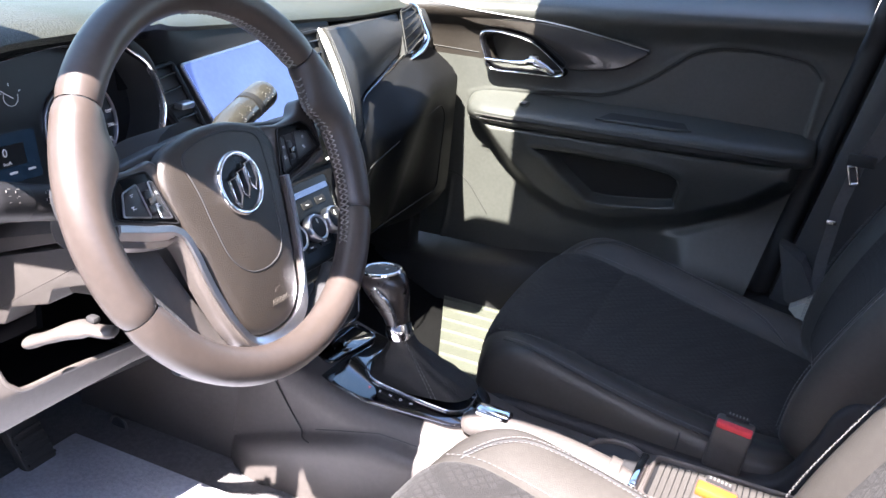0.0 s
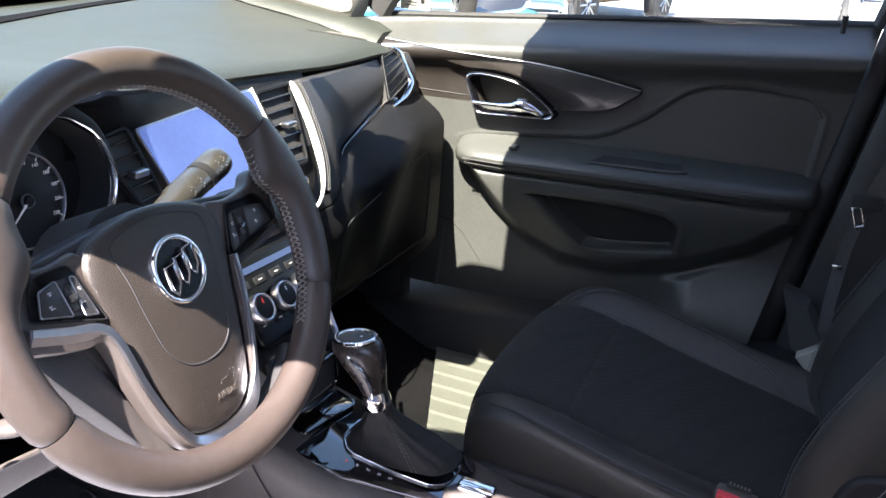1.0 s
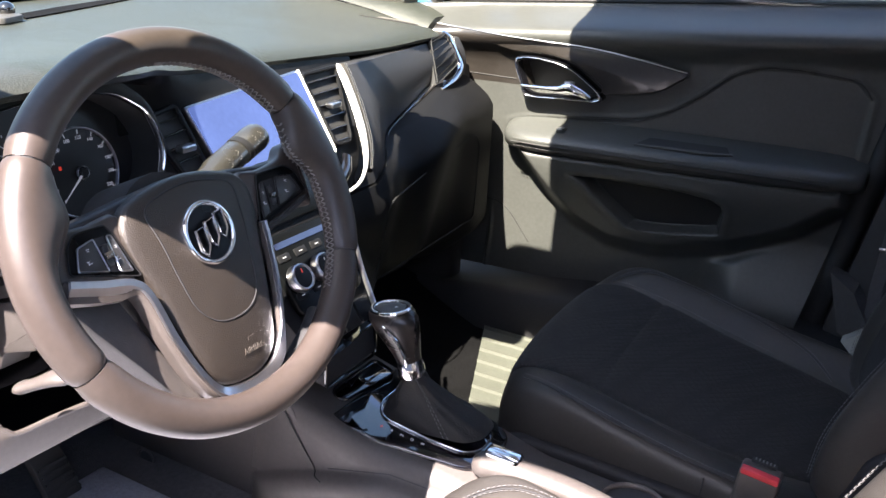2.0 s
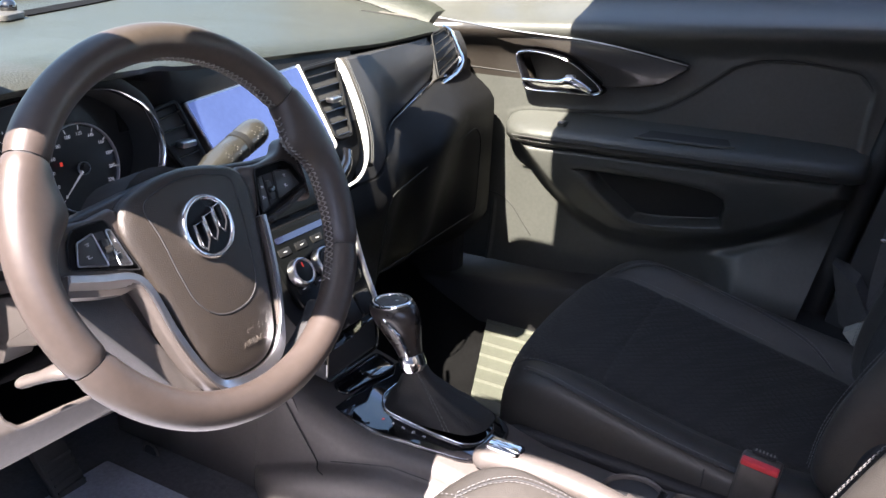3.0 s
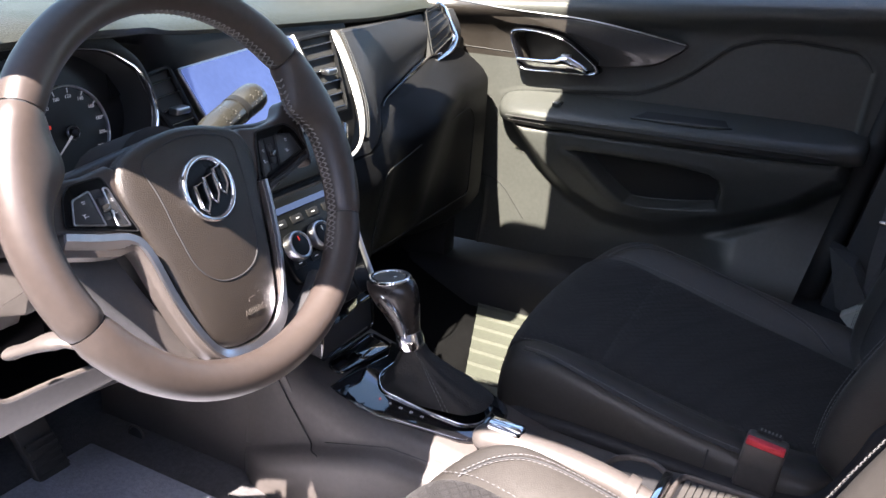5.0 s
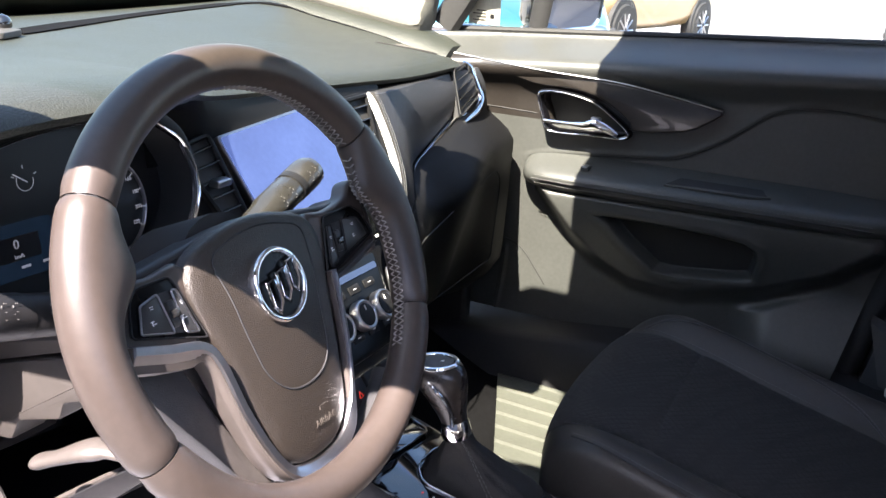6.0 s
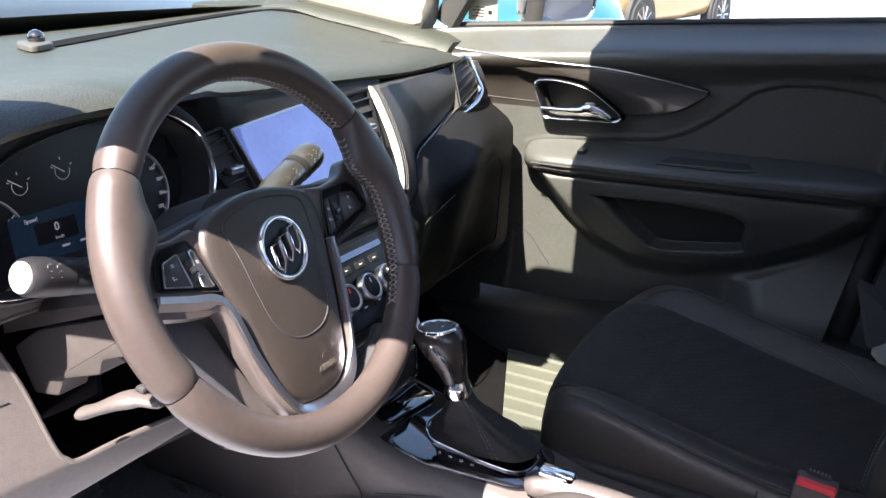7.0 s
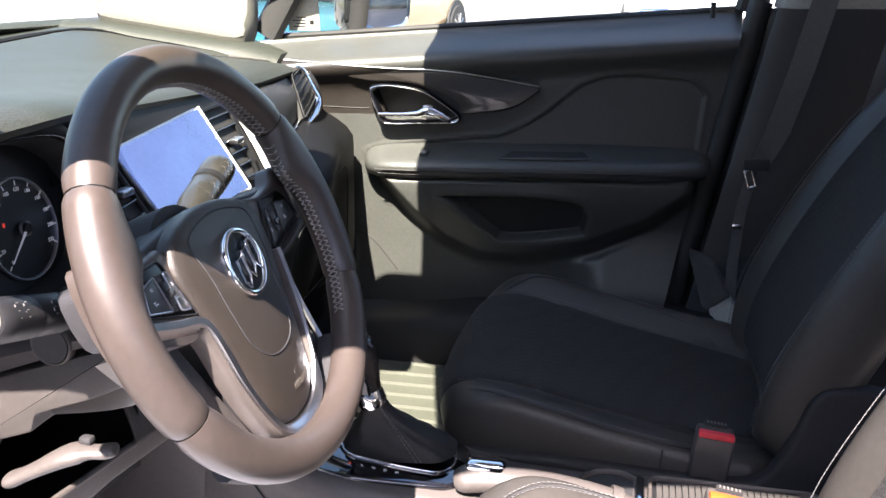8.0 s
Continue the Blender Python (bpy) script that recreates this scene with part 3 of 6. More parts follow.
        for quad in ([(-0.1215, 0.0120), (-0.1050, 0.0155), (-0.1005, -0.0135), (-0.1275, -0.0058)], [(-0.0925, 0.0145), (-0.0880, 0.0140), (-0.0790, -0.0195), (-0.0905, -0.0165)]):
            ko = rounded(flip(quad[::-1]), 0.002, 3)
            key = part("key_plate", plate(ko, 0.003, 0.0008), M_KEY, pod, m=pm_ @ Matrix.Translation((0, 0, 0.0018)))
            part("key_edge", tube([(x, y, 0.0019) for x, y in ko], 0.0008, 5, closed=True, up=(0, 0.1, 1)), M_SATIN if sx < 0 else M_STALK, key, m=pm_)
            cx = sum(q[0] for q in ko) / len(ko)
            cy = sum(q[1] for q in ko) / len(ko)
            for ox, oy, lx, ly in ((-0.004, -0.0030, 0.0030, 0.0006), (-0.004, -0.0045, 0.0006, 0.0030), (-0.001, -0.0052, 0.0034, 0.0006), (0.001, 0.0075, 0.0034, 0.0006), (0.0012, 0.0058, 0.0022, 0.0006)):
                part("mark", box((cx + ox * 0.6, cy + oy * 0.9, 0.0020), (lx, ly, 0.0003)), M_DIALGLOW, key, m=pm_, flat=True)
        slot_ = flip([(-0.1040, 0.0150), (-0.0935, 0.0150), (-0.0915, -0.0160), (-0.0995, -0.0140)][::-1])
        part("rocker_slot", plate(slot_, 0.001), M_MATT, pod, m=pm_ @ Matrix.Translation((0, 0, 0.0004)), flat=True)
        rm = pm_ @ Matrix.Translation((-sx * -0.0975, -0.0008, 0.004))
        rk = part("rocker", plate(rect(-0.0034, -0.0095, 0.0034, 0.0095, 0.002, 3), 0.004, 0.0014), M_KEY, pod, m=rm)
        part("roller", box((0, 0, 0.0008), (0.0085, 0.0060, 0.0026), 0.001), M_LEVER, rk, m=rm)
    # hidden behind the wheel; widened to stop sun spots on the console
    part("hub_back", tube([(0, 0, -0.11), (0, 0, -0.045)], 0.054, 24, up=(0, 1, 0)), M_MATT, w, m=WM)
    return w


build_wheel()

# ---- steering column and stalks ----
column = thing("steering_column", "black plastic steering column shroud with a tilt lever", "steering column", (-0.15, 0, 0.88))
COLUMN = ((-0.066, 0.052, 0.944, 0.880, 0.936), (-0.076, 0.062, 0.946, 0.868, 0.934), (-0.106, 0.066, 0.948, 0.858, 0.931), (-0.16, 0.064, 0.938, 0.848, 0.911), (-0.23, 0.062, 0.922, 0.845, 0.885), (-0.30, 0.063, 0.91, 0.82, 0.86))
rings = [[(x, y * w_ * 0.80, zb + (zm - zb) * z) for y, z in ((-1, 0.75), (-0.97, 0.3), (-0.88, 0.06), (-0.5, 0), (0.5, 0), (0.88, 0.06), (0.97, 0.3), (1, 0.75), (1, 1), (-1, 1))] for x, w_, zt, zb, zm in COLUMN]
part("lower_cover", loft(rings), M_COLUMN, column, sub=1, angle=60)
rings = [[(x, y * w_ * 1.08, zm + 0.002 + (zt - zm) * z) for y, z in ((-1, 0), (1, 0), (1, 0.4), (0.8, 0.85), (0.4, 1), (-0.4, 1), (-0.8, 0.85), (-1, 0.4))] for x, w_, zt, zb, zm in COLUMN]
part("upper_cover", loft(rings), M_COLUMN, column, angle=35)
cheek = [(-0.070, 0.938), (-0.070, 0.903), (-0.105, 0.887), (-0.158, 0.868), (-0.164, 0.851), (-0.215, 0.834), (-0.226, 0.812), (-0.262, 0.806), (-0.285, 0.852), (-0.246, 0.879)]
part("cheek", plate(rounded(cheek[::-1], 0.004, 3), 0.034, 0.003, 2), M_COLUMN, column, "grained column side with a notch", m=axes((0, -0.0700, 0), (1, 0, 0), (0, 0, 1), (0, -1, 0)))
sk = axes((-0.132, -0.0735, 0.934), (1, 0, 0), (0, 0, 1), (0, -1, 0))
part("stalk_socket", ring(0.0185, 0.0150, 0.008, 32, 0.003), M_COLUMN, column, m=sk)
part("socket_gap", disc(0.0155, 0.006, 28), M_MATT, column, m=sk)
lev = spline([(-0.190, -0.074, 0.806), (-0.178, -0.074, 0.811), (-0.160, -0.072, 0.820), (-0.138, -0.068, 0.831), (-0.122, -0.064, 0.835), (-0.107, -0.060, 0.835), (-0.095, -0.057, 0.837)], 5)
tl = part("tilt_lever", tube(lev, 0.0120, 14, squash=0.55, taper=[0.55, 0.8, 0.95, 1.0, 1.0, 0.95, 0.92, 0.9, 0.9, 0.92, 0.95, 1.0, 1.06, 1.12, 1.16, 1.2, 1.22, 1.22, 1.2, 1.15, 1.05, 0.9, 0.82, 0.8, 0.8, 0.82, 0.84, 0.84, 0.82, 0.75, 0.6]), M_CONSOLE, column, "grey steering column adjusting lever", angle=70)
part("lever_nub", box((-0.121, -0.058, 0.843), (0.012, 0.010, 0.008), 0.003), M_MATT, tl)


def stalk(root, tip, r, label, cap, skin):
    a, b = Vector(root), Vector(tip)
    d = (b - a).normalized()
    st = thing("column_stalk", label, "control stalk", a)
    prof = ((0.0, 0.75), (0.25, 0.72), (0.45, 0.85), (0.5, 0.98), (0.74, 1.0), (0.75, 0.94), (0.77, 0.94), (0.78, 1.03), (0.93, 1.05), (0.98, 0.98), (1.0, 0.85))
    p = [a + (b - a) * t for t, k in prof]
    part("lever", tube(p, r, 20, squash=0.85, taper=[k for t, k in prof]), skin, st)
    part("band", tube([a + (b - a) * t for t in (0.752, 0.78, 0.80)], r * 1.035, 20, squash=0.85), M_STALK, st)
    up = Vector((0.3, 0, 1)).normalized()
    up = (up - d * up.dot(d)).normalized()
    m = axes(b, up.cross(d), up, d)
    part("end_cap", disc(r * 0.70, 0.004, 24, 0.001), cap, st, m=m @ Matrix.Translation((0, 0, 0.002)))
    n = Vector((0.85, -0.2, 0.45))
    n = (n - d * n.dot(d)).normalized()
    for t in (0.56, 0.66, 0.86, 0.92):
        mm = axes(a + (b - a) * t + n * r * 0.99, d, n.cross(d), n)
        for k, (px, py, ln) in enumerate(((-0.0012, -0.006, 0.0034), (0.0014, -0.004, 0.0022), (-0.0012, -0.0005, 0.0030), (0.0012, 0.0015, 0.0026), (-0.0008, 0.0045, 0.0020))):
            part("mark", box((px, py, 0), (0.0005 if k % 2 else ln * 0.6, ln * 0.8 if k % 2 else 0.0005, 0.0006)), M_GREYPL, st, m=mm, flat=True)
    return st


stalk((-0.095, 0.045, 0.975), (-0.106, 0.194, 1.024), 0.0170, "black wiper stalk with white markings on the column", M_STALK, M_WIPER)
stalk((-0.085, -0.055, 0.965), (-0.086, -0.192, 1.004), 0.0175, "black turn-signal stalk with a pale end button", M_LIGHTTRIM, M_STALK)

# ---- dashboard ----
dash = thing("dashboard", "black soft-touch dashboard with padded passenger panel", "dashboard", (-0.5, YC, 0.75))
def crown(y):
    """How far the top sinks below its highest line (minus: rises)."""
    return (0.02 if y < YC else -0.022) * ((y - YC) / 0.6) ** 2


# stations across the car: y, x and z of the rear edge
EDGE = [(-0.256, -0.255, 1.020), (-0.21, -0.205, 1.064), (-0.12, -0.158, 1.102), (0.0, -0.150, 1.109), (0.10, -0.180, 1.101), (0.17, -0.230, 1.090), (0.23, -0.258, 1.078), (0.32, -0.272, 1.070), (0.46, -0.279, 1.062),
        (0.58, -0.283, 1.056), (0.71, -0.285, 1.050), (0.84, -0.285, 1.052), (0.925, -0.305, 1.047), (0.965, -0.345, 1.038)]
ed = spline([(x, y, z) for y, x, z in EDGE], 4)
rings = []
for q in ed:
    x, y, z = q
    f = crown(y)
    rings.append([(-1.0 + 0.04 * ((y - YC) / 0.6) ** 2, y, 1.075 - f), (-0.86, y, 1.085 - f), (-0.74, y, 1.088 - f), (x - 0.30, y, max(z, 1.05) * 0.35 + 0.65 * (1.090 - f)), (x - 0.16, y, max(z, 1.05) * 0.75 + 0.25 * (1.090 - f) + 0.006), (x - 0.06, y, z + 0.008),
                  (x - 0.022, y, z + 0.004), (x - 0.006, y, z - 0.002), (x, y, z - 0.007), (x - 0.003, y, z - 0.013), (x - 0.022, y, z - 0.018), (x - 0.10, y, z - 0.020), (-1.0, y, 0.98)])
part("dash_top", loft(rings), M_SOFT, dash, angle=60)


def recess(q, x):
    """The band draws back towards the instrument cluster."""
    s = float(step(q.y, 0.165, 0.23))
    return -0.268 * (1 - s) + x * s


band = [q for q in ed if 0.13 < q.y < 0.62]
part("fascia_band", loft([[(q.x - 0.004, q.y, q.z - 0.010), (recess(q, q.x + 0.004), q.y, q.z - 0.028), (recess(q, max(-0.262, q.x - 0.01)), q.y, 1.026), (-0.262, q.y, 1.008), (-0.32, q.y, 1.008), (-0.32, q.y, q.z - 0.012)] for q in band]), M_LOWDASH, dash)


def top_z(x, y):
    """Height of the dashboard's top skin."""
    q = min(ed, key=lambda e_: abs(e_.y - y))
    f = crown(y)
    pts = ((-0.86, 1.085 - f), (-0.74, 1.088 - f), (q.x - 0.30, max(q.z, 1.05) * 0.35 + 0.65 * (1.090 - f)), (q.x - 0.16, max(q.z, 1.05) * 0.75 + 0.25 * (1.090 - f) + 0.006), (q.x - 0.06, q.z + 0.008), (q.x - 0.022, q.z + 0.004))
    return float(np.interp(x, [p_[0] for p_ in pts], [p_[1] for p_ in pts]))


# skin between the top and the pillar trim
zp = lambda x: float(np.interp(x, (-1.0, -0.754, -0.424, -0.36), (1.11, 1.126, 1.082, 1.062)))
part("dash_side", loft([[(x, 0.962, top_z(x, 0.965) - 0.004), (x, 0.980, 0.5 * (top_z(x, 0.965) + zp(x))), (x, 0.998, zp(x)), (x, 1.05, zp(x)), (x, 1.05, 0.95), (x, 0.962, 0.95)] for x in np.linspace(-1.0, -0.36, 17)]), M_SOFT, dash, angle=60)
# defroster slot and the small one at the side: raised strips, dark for the shade inside
slot = spline([(-0.690, 0.33, 0), (-0.740, 0.5, 0), (-0.778, 0.70, 0), (-0.772, 0.88, 0), (-0.70, 0.955, 0)], 6)
rings = []
for k, q in enumerate(slot):
    f = crown(q.y)
    wd = 0.018 if k < 18 else 0.012
    rings.append([(q.x - wd, q.y, top_z(q.x - wd, q.y) + 0.0022), (q.x + wd, q.y, top_z(q.x + wd, q.y) + 0.0022), (q.x + wd, q.y, 1.070 - f), (q.x - wd, q.y, 1.070 - f)])
part("defroster_slot", loft(rings), M_SLOT, dash)
part("side_gap", loft([[(x, 0.956 - 0.004 * k, top_z(x, 0.955) + 0.0022), (x, 0.960, top_z(x, 0.955) + 0.0022), (x, 0.960, 1.03), (x, 0.956 - 0.004 * k, 1.03)] for x, k in ((-0.715, 1.0), (-0.64, 0.8), (-0.56, 0.5), (-0.48, 0.3), (-0.43, 0.1))]), M_SLOT, dash)
rings = [[(x - 0.008, y - 0.003, top_z(x - 0.008, y) + 0.0022), (x + 0.008, y + 0.003, top_z(x + 0.008, y) + 0.0022), (x + 0.008, y + 0.003, 1.04), (x - 0.008, y - 0.003, 1.04)] for x, y in ((-0.430, 0.858), (-0.392, 0.886), (-0.355, 0.910))]
part("side_defroster", loft(rings), M_MATT, dash)
part("side_defroster_grille", loft([[(x - 0.005, y - 0.002, top_z(x, y) + 0.0036), (x + 0.005, y + 0.002, top_z(x, y) + 0.0036), (x + 0.005, y + 0.002, 1.04), (x - 0.005, y - 0.002, 1.04)] for x, y in ((-0.405, 0.876), (-0.360, 0.907))]), M_GREYPL, dash)
# sensor dome
sen = thing("light_sensor", "small glossy sensor dome on a grey base on the dashboard", "sensor", (-0.66, 0.30, 1.085))
bm = plate(rounded([(-0.045, 0.03), (-0.075, 0.0), (-0.03, -0.035), (0.045, -0.06), (0.055, -0.045), (0.02, 0.03)], 0.012, 4), 0.010, 0.003)
part("base_plate", bm, M_PLASTIC, sen, m=Matrix.Translation((-0.672, 0.300, 1.0955)) @ Matrix.Diagonal((0.62, 0.62, 0.8, 1)))
bm = bmesh.new()
bmesh.ops.create_uvsphere(bm, u_segments=24, v_segments=12, radius=0.0125)
part("dome", bm, M_GLOSS, sen, m=Matrix.Translation((-0.688, 0.310, 1.100)))

# passenger side: padded panel, chrome line, lower panel with glovebox
def front(y, z):
    """x of the dashboard's face at y and z, right of the centre stack."""
    f = min(1.0, max(0.0, (y - 0.60) / 0.26))
    return -0.262 - 0.033 * f - 0.007 * (1 - step(y, 0.54, 0.60)) + (1.035 - z) * (0.10 + 0.14 * f + 0.42 * (1 - step(y, 0.55, 0.69))) - 0.030 * max(0.0, (0.90 - z)) / 0.2


ys = np.linspace(0.495, 0.975, 22)
low_edge = lambda y: 0.870 + 0.095 * min(1, max(0, (y - 0.55) / 0.30)) ** 0.75
rings = []
for y in ys:
    zb = low_edge(y)
    col = [(front(y, z) + 0.010 * math.sin(math.pi * min(1, (1.035 - z) / (1.036 - zb))), y, z) for z in np.linspace(1.034, zb, 9)]
    rings.append(col + [(-0.36, y, zb), (-0.36, y, 1.034)])
part("passenger_pad", loft(rings), M_PADDARK, dash, "black leather dashboard pad with stitched edge", angle=50)
def lower_x(y, z):
    """x of the face below the chrome line, leaning away downwards."""
    zt = low_edge(max(0.55, y)) - 0.003
    d = zt - z
    bulge = 0.012 + 0.050 * step(y, 0.54, 0.72)
    roll = front(y, zt) + 0.003 + bulge * math.sin(min(1.0, d / 0.055) * math.pi / 2) - (0.02 + 0.24 * (1 - step(y, 0.78, 0.94))) * max(0.0, d - 0.045) + 0.12 * (0.95 - y) * float(step(y, 0.62, 0.76))
    flank = -0.126 - 0.42 * max(0.0, z - 0.725) - 0.55 * (y - 0.43)  # the shoulder that joins the stack
    return max(roll, flank) - 0.10 * max(0, (0.70 - z) / 0.1) ** 2


rings = []
for y in np.linspace(0.376, 0.985, 44):
    zt = low_edge(max(0.55, y)) - 0.003
    zs = [zt - (zt - 0.60) * u ** 1.4 for u in np.linspace(0, 1, 18)]
    col = [(lower_x(y, z), y, z) for z in zs]
    rings.append(col + [(-0.46, y, 0.60), (-0.46, y, zt)])
lowp = part("lower_panel", loft(rings), M_LOWDASH, dash, angle=50)
gx = lambda y, z: lower_x(y, z) + 0.001
gl = rounded([(0.56, 0.835), (0.90, 0.875), (0.925, 0.85), (0.92, 0.70), (0.57, 0.685)], 0.02, 5)
bm = bmesh.new()
vs = [bm.verts.new((gx(y, z) - 0.001, y, z)) for y, z in gl]
tube([(gx(y, z) - 0.0006, y, z) for y, z in gl], 0.0010, 6, closed=True, bm=bm)
bmesh.ops.delete(bm, geom=vs, context="VERTS")
part("glovebox_gap", bm, M_MATT, lowp, "shut line of the glovebox lid")
line = [(front(y, low_edge(y)) + 0.006, y, low_edge(y) - 0.001) for y in np.linspace(0.655, 0.945, 24)]
part("chrome_line", tube(line, 0.0046, 8, squash=0.8, taper=[min(1.0, 0.08 + k / 12) for k in range(24)]), M_CHROME, dash, "blue-silver chrome line")


# outer vent at the door end
def vent(name, corners, slats, label, parent, lever=True, frame_mat=None):
    """An air vent in the quad tl, tr, br, bl: dark box, frame, slats."""
    tl, tr, br, bl = (Vector(c) for c in corners)
    n = ((tr - tl).cross(bl - tl)).normalized()
    if n.x < 0:
        n = -n
    at = lambda u, v: (tl * (1 - u) + tr * u) * (1 - v) + (bl * (1 - u) + br * u) * v
    back = [at(0, 0), at(1, 0), at(1, 1), at(0, 1)]
    v_ = part(name, loft([[q - n * 0.002 for q in back], [q - n * 0.03 for q in back]]), M_MATT, parent, label)
    rim = [at(u, v) + n * 0.002 for u, v in ((0, 0), (1, 0), (1, 1), (0, 1))]
    rim = [Vector(q) for q in rounded([tuple(q) for q in rim], 0.008, 3)]
    part("surround", tube(rim, 0.0032 if lever else 0.0012, 6, closed=True), frame_mat or M_LOWDASH, v_)
    for k in range(slats):
        v = (k + 0.5) / slats
        a, b = at(0.03, v), at(0.97, v)
        d = (bl - tl).normalized()
        h = (bl - tl).length / slats * (0.24 if lever else -0.20)
        r = [[q + n * 0.004 + d * h * 0.9, q + n * 0.004 + d * h * 1.2, q - n * 0.012 - d * h * 0.5, q - n * 0.012 - d * h * 0.8] for q in (a, b)]
        part("slat", loft(r), M_LEVER, v_)
    if lever:
        q = at(0.5, 0.5) + n * 0.008
        part("slider", box(tuple(q), (0.014, 0.022, 0.008), 0.002), M_SATIN, v_)
    return v_


vent("air_vent", ((-0.290, 0.862, 1.040), (-0.300, 0.930, 1.045), (-0.274, 0.938, 0.990), (-0.260, 0.842, 0.967)), 5, "slatted air vent with chrome side", dash, lever=False, frame_mat=M_MATT)
part("vent_chrome", tube(spline([(-0.302, 0.928, 1.048), (-0.294, 0.942, 1.034), (-0.282, 0.947, 1.008), (-0.270, 0.940, 0.984), (-0.261, 0.905, 0.968), (-0.256, 0.852, 0.958)], 6), 0.0095, 10, squash=0.65, taper=[float(np.interp(k / 30, (0, 0.15, 0.5, 0.8, 1), (0.4, 0.9, 1.1, 0.9, 0.35))) for k in range(31)]), M_CHROME, dash)

# ---- centre stack ----
SM = axes((-0.2, 0, 0.94), (0, 1, 0), (-0.562, 0, 0.827), (0.827, 0, 0.562))
stack = thing("centre_stack", "gloss black centre stack with touch screen and climate controls", "control panel", (-0.2, YC, 0.75))
face = rounded([(0.155, 0.105), (0.565, 0.125), (0.545, 0.03), (0.505, -0.03), (0.455, -0.064), (0.412, -0.10), (0.386, -0.2), (0.378, -0.236), (0.245, -0.236), (0.228, -0.20), (0.20, -0.06), (0.17, 0.0)], 0.02, 4)
part("face_panel", plate(face[::-1], 0.04, 0.003), M_LOWDASH, stack, m=SM @ Matrix.Translation((0, 0, -0.006)))
scr = part("touch_screen", plate(rounded([(0.236, -0.013), (0.4475, -0.0095), (0.4545, 0.1205), (0.2265, 0.1030)], 0.006), 0.012, 0.002), M_SATIN, stack, "touch screen in a silver edge, its blue reflection made by a glow", m=SM @ Matrix.Translation((0, 0, 0.006)))
part("display", plate(rounded([(0.2385, -0.0095), (0.4445, -0.0060), (0.4510, 0.1165), (0.2300, 0.1000)], 0.005), 0.002), M_SCREEN, scr, m=SM @ Matrix.Translation((0, 0, 0.0075)))
part("screen_edge", tube([SM @ Vector((x, y, 0.0065)) for x, y in rounded([(0.4545, 0.119), (0.4480, -0.0085), (0.36, -0.0115)], 0.006, 4)[5:10]] , 0.0024, 8), M_PILLAR, scr, "bright silver screen edge")
part("screen_edge", tube([SM @ Vector((x, y, 0.0065)) for x, y in ((0.4548, 0.119), (0.4484, -0.004))], 0.0024, 8), M_PILLAR, scr, "bright silver screen edge")
vent("air_vent", [tuple(SM @ Vector(q)) for q in ((0.462, 0.112, 0.0), (0.545, 0.115, 0.0), (0.497, 0.002, 0.0), (0.462, 0.002, 0.0))], 6, "slatted centre air vent", stack)
vent("air_vent", [tuple(SM @ Vector(q)) for q in ((0.165, 0.100, 0.0), (0.220, 0.108, 0.0), (0.220, 0.002, 0.0), (0.190, 0.002, 0.0))], 6, "slatted centre air vent", stack)
chrome = [SM @ Vector(q) for q in ((0.550, 0.118, 0.004), (0.546, 0.09, 0.006), (0.534, 0.04, 0.008), (0.514, -0.01, 0.009), (0.488, -0.045, 0.009), (0.455, -0.063, 0.008), (0.415, -0.067, 0.003))]
cp = spline(chrome, 6)
part("chrome_surround", tube(cp, 0.0088, 12, squash=0.30, up=(0.827, 0, 0.562), taper=[float(np.interp(k / (len(cp) - 1), (0, 0.04, 0.12, 0.42, 0.56, 0.7, 1.0), (0.15, 0.65, 1.0, 1.0, 0.66, 0.34, 0.2))) for k in range(len(cp))]), M_PILLAR, stack, "satin chrome waterfall trim")
leath = [SM @ Vector(q) for q in ((0.566, 0.116, -0.002), (0.562, 0.09, 0.0), (0.551, 0.04, 0.001), (0.531, -0.01, 0.001), (0.503, -0.048, 0.0))]
lp = spline(leath, 6)
part("stitched_edge", tube(lp, 0.0075, 10, squash=0.8, up=(0.827, 0, 0.562)), M_LEATHER, stack)
for off in (0.0, 0.0045):
    part("stitching", stitches([q + Vector((0.0062, off - 0.002, 0.0042)) for q in lp], 0.003, 0.002, 0.0006), M_THREAD, stack, flat=True)
# lower controls
part("button_panel", plate(rect(0.235, -0.072, 0.44, -0.012, 0.01), 0.006, 0.002), M_PANEL, stack, m=SM)
ac = part("climate_panel", plate(rounded([(0.248, -0.19), (0.374, -0.19), (0.400, -0.082), (0.243, -0.082)], 0.012, 4), 0.010, 0.003), M_PANEL, stack, "gloss black climate panel with knobs", m=SM @ Matrix.Translation((0, 0, 0.003)))
part("display_strip", plate(rect(0.256, -0.101, 0.388, -0.093, 0.003), 0.001), M_STRIP, ac, m=SM @ Matrix.Translation((0, 0, 0.0042)))
for ky in (0.268, 0.315, 0.358):
    km = SM @ Matrix.Translation((ky, -0.145, 0.016))
    part("knob", ring(0.0185, 0.0135, 0.014, 32, 0.003), M_SATIN, ac, "silver-rimmed climate knob", m=km)
    part("knob_face", disc(0.014, 0.012, 28, 0.001), M_STALK, ac, m=km @ Matrix.Translation((0, 0, -0.001)))
    part("mark", box((0, 0.008, 0.0), (0.0015, 0.006, 0.0006)), M_REDGLOW if ky < 0.3 else M_WHITE, ac, m=km)
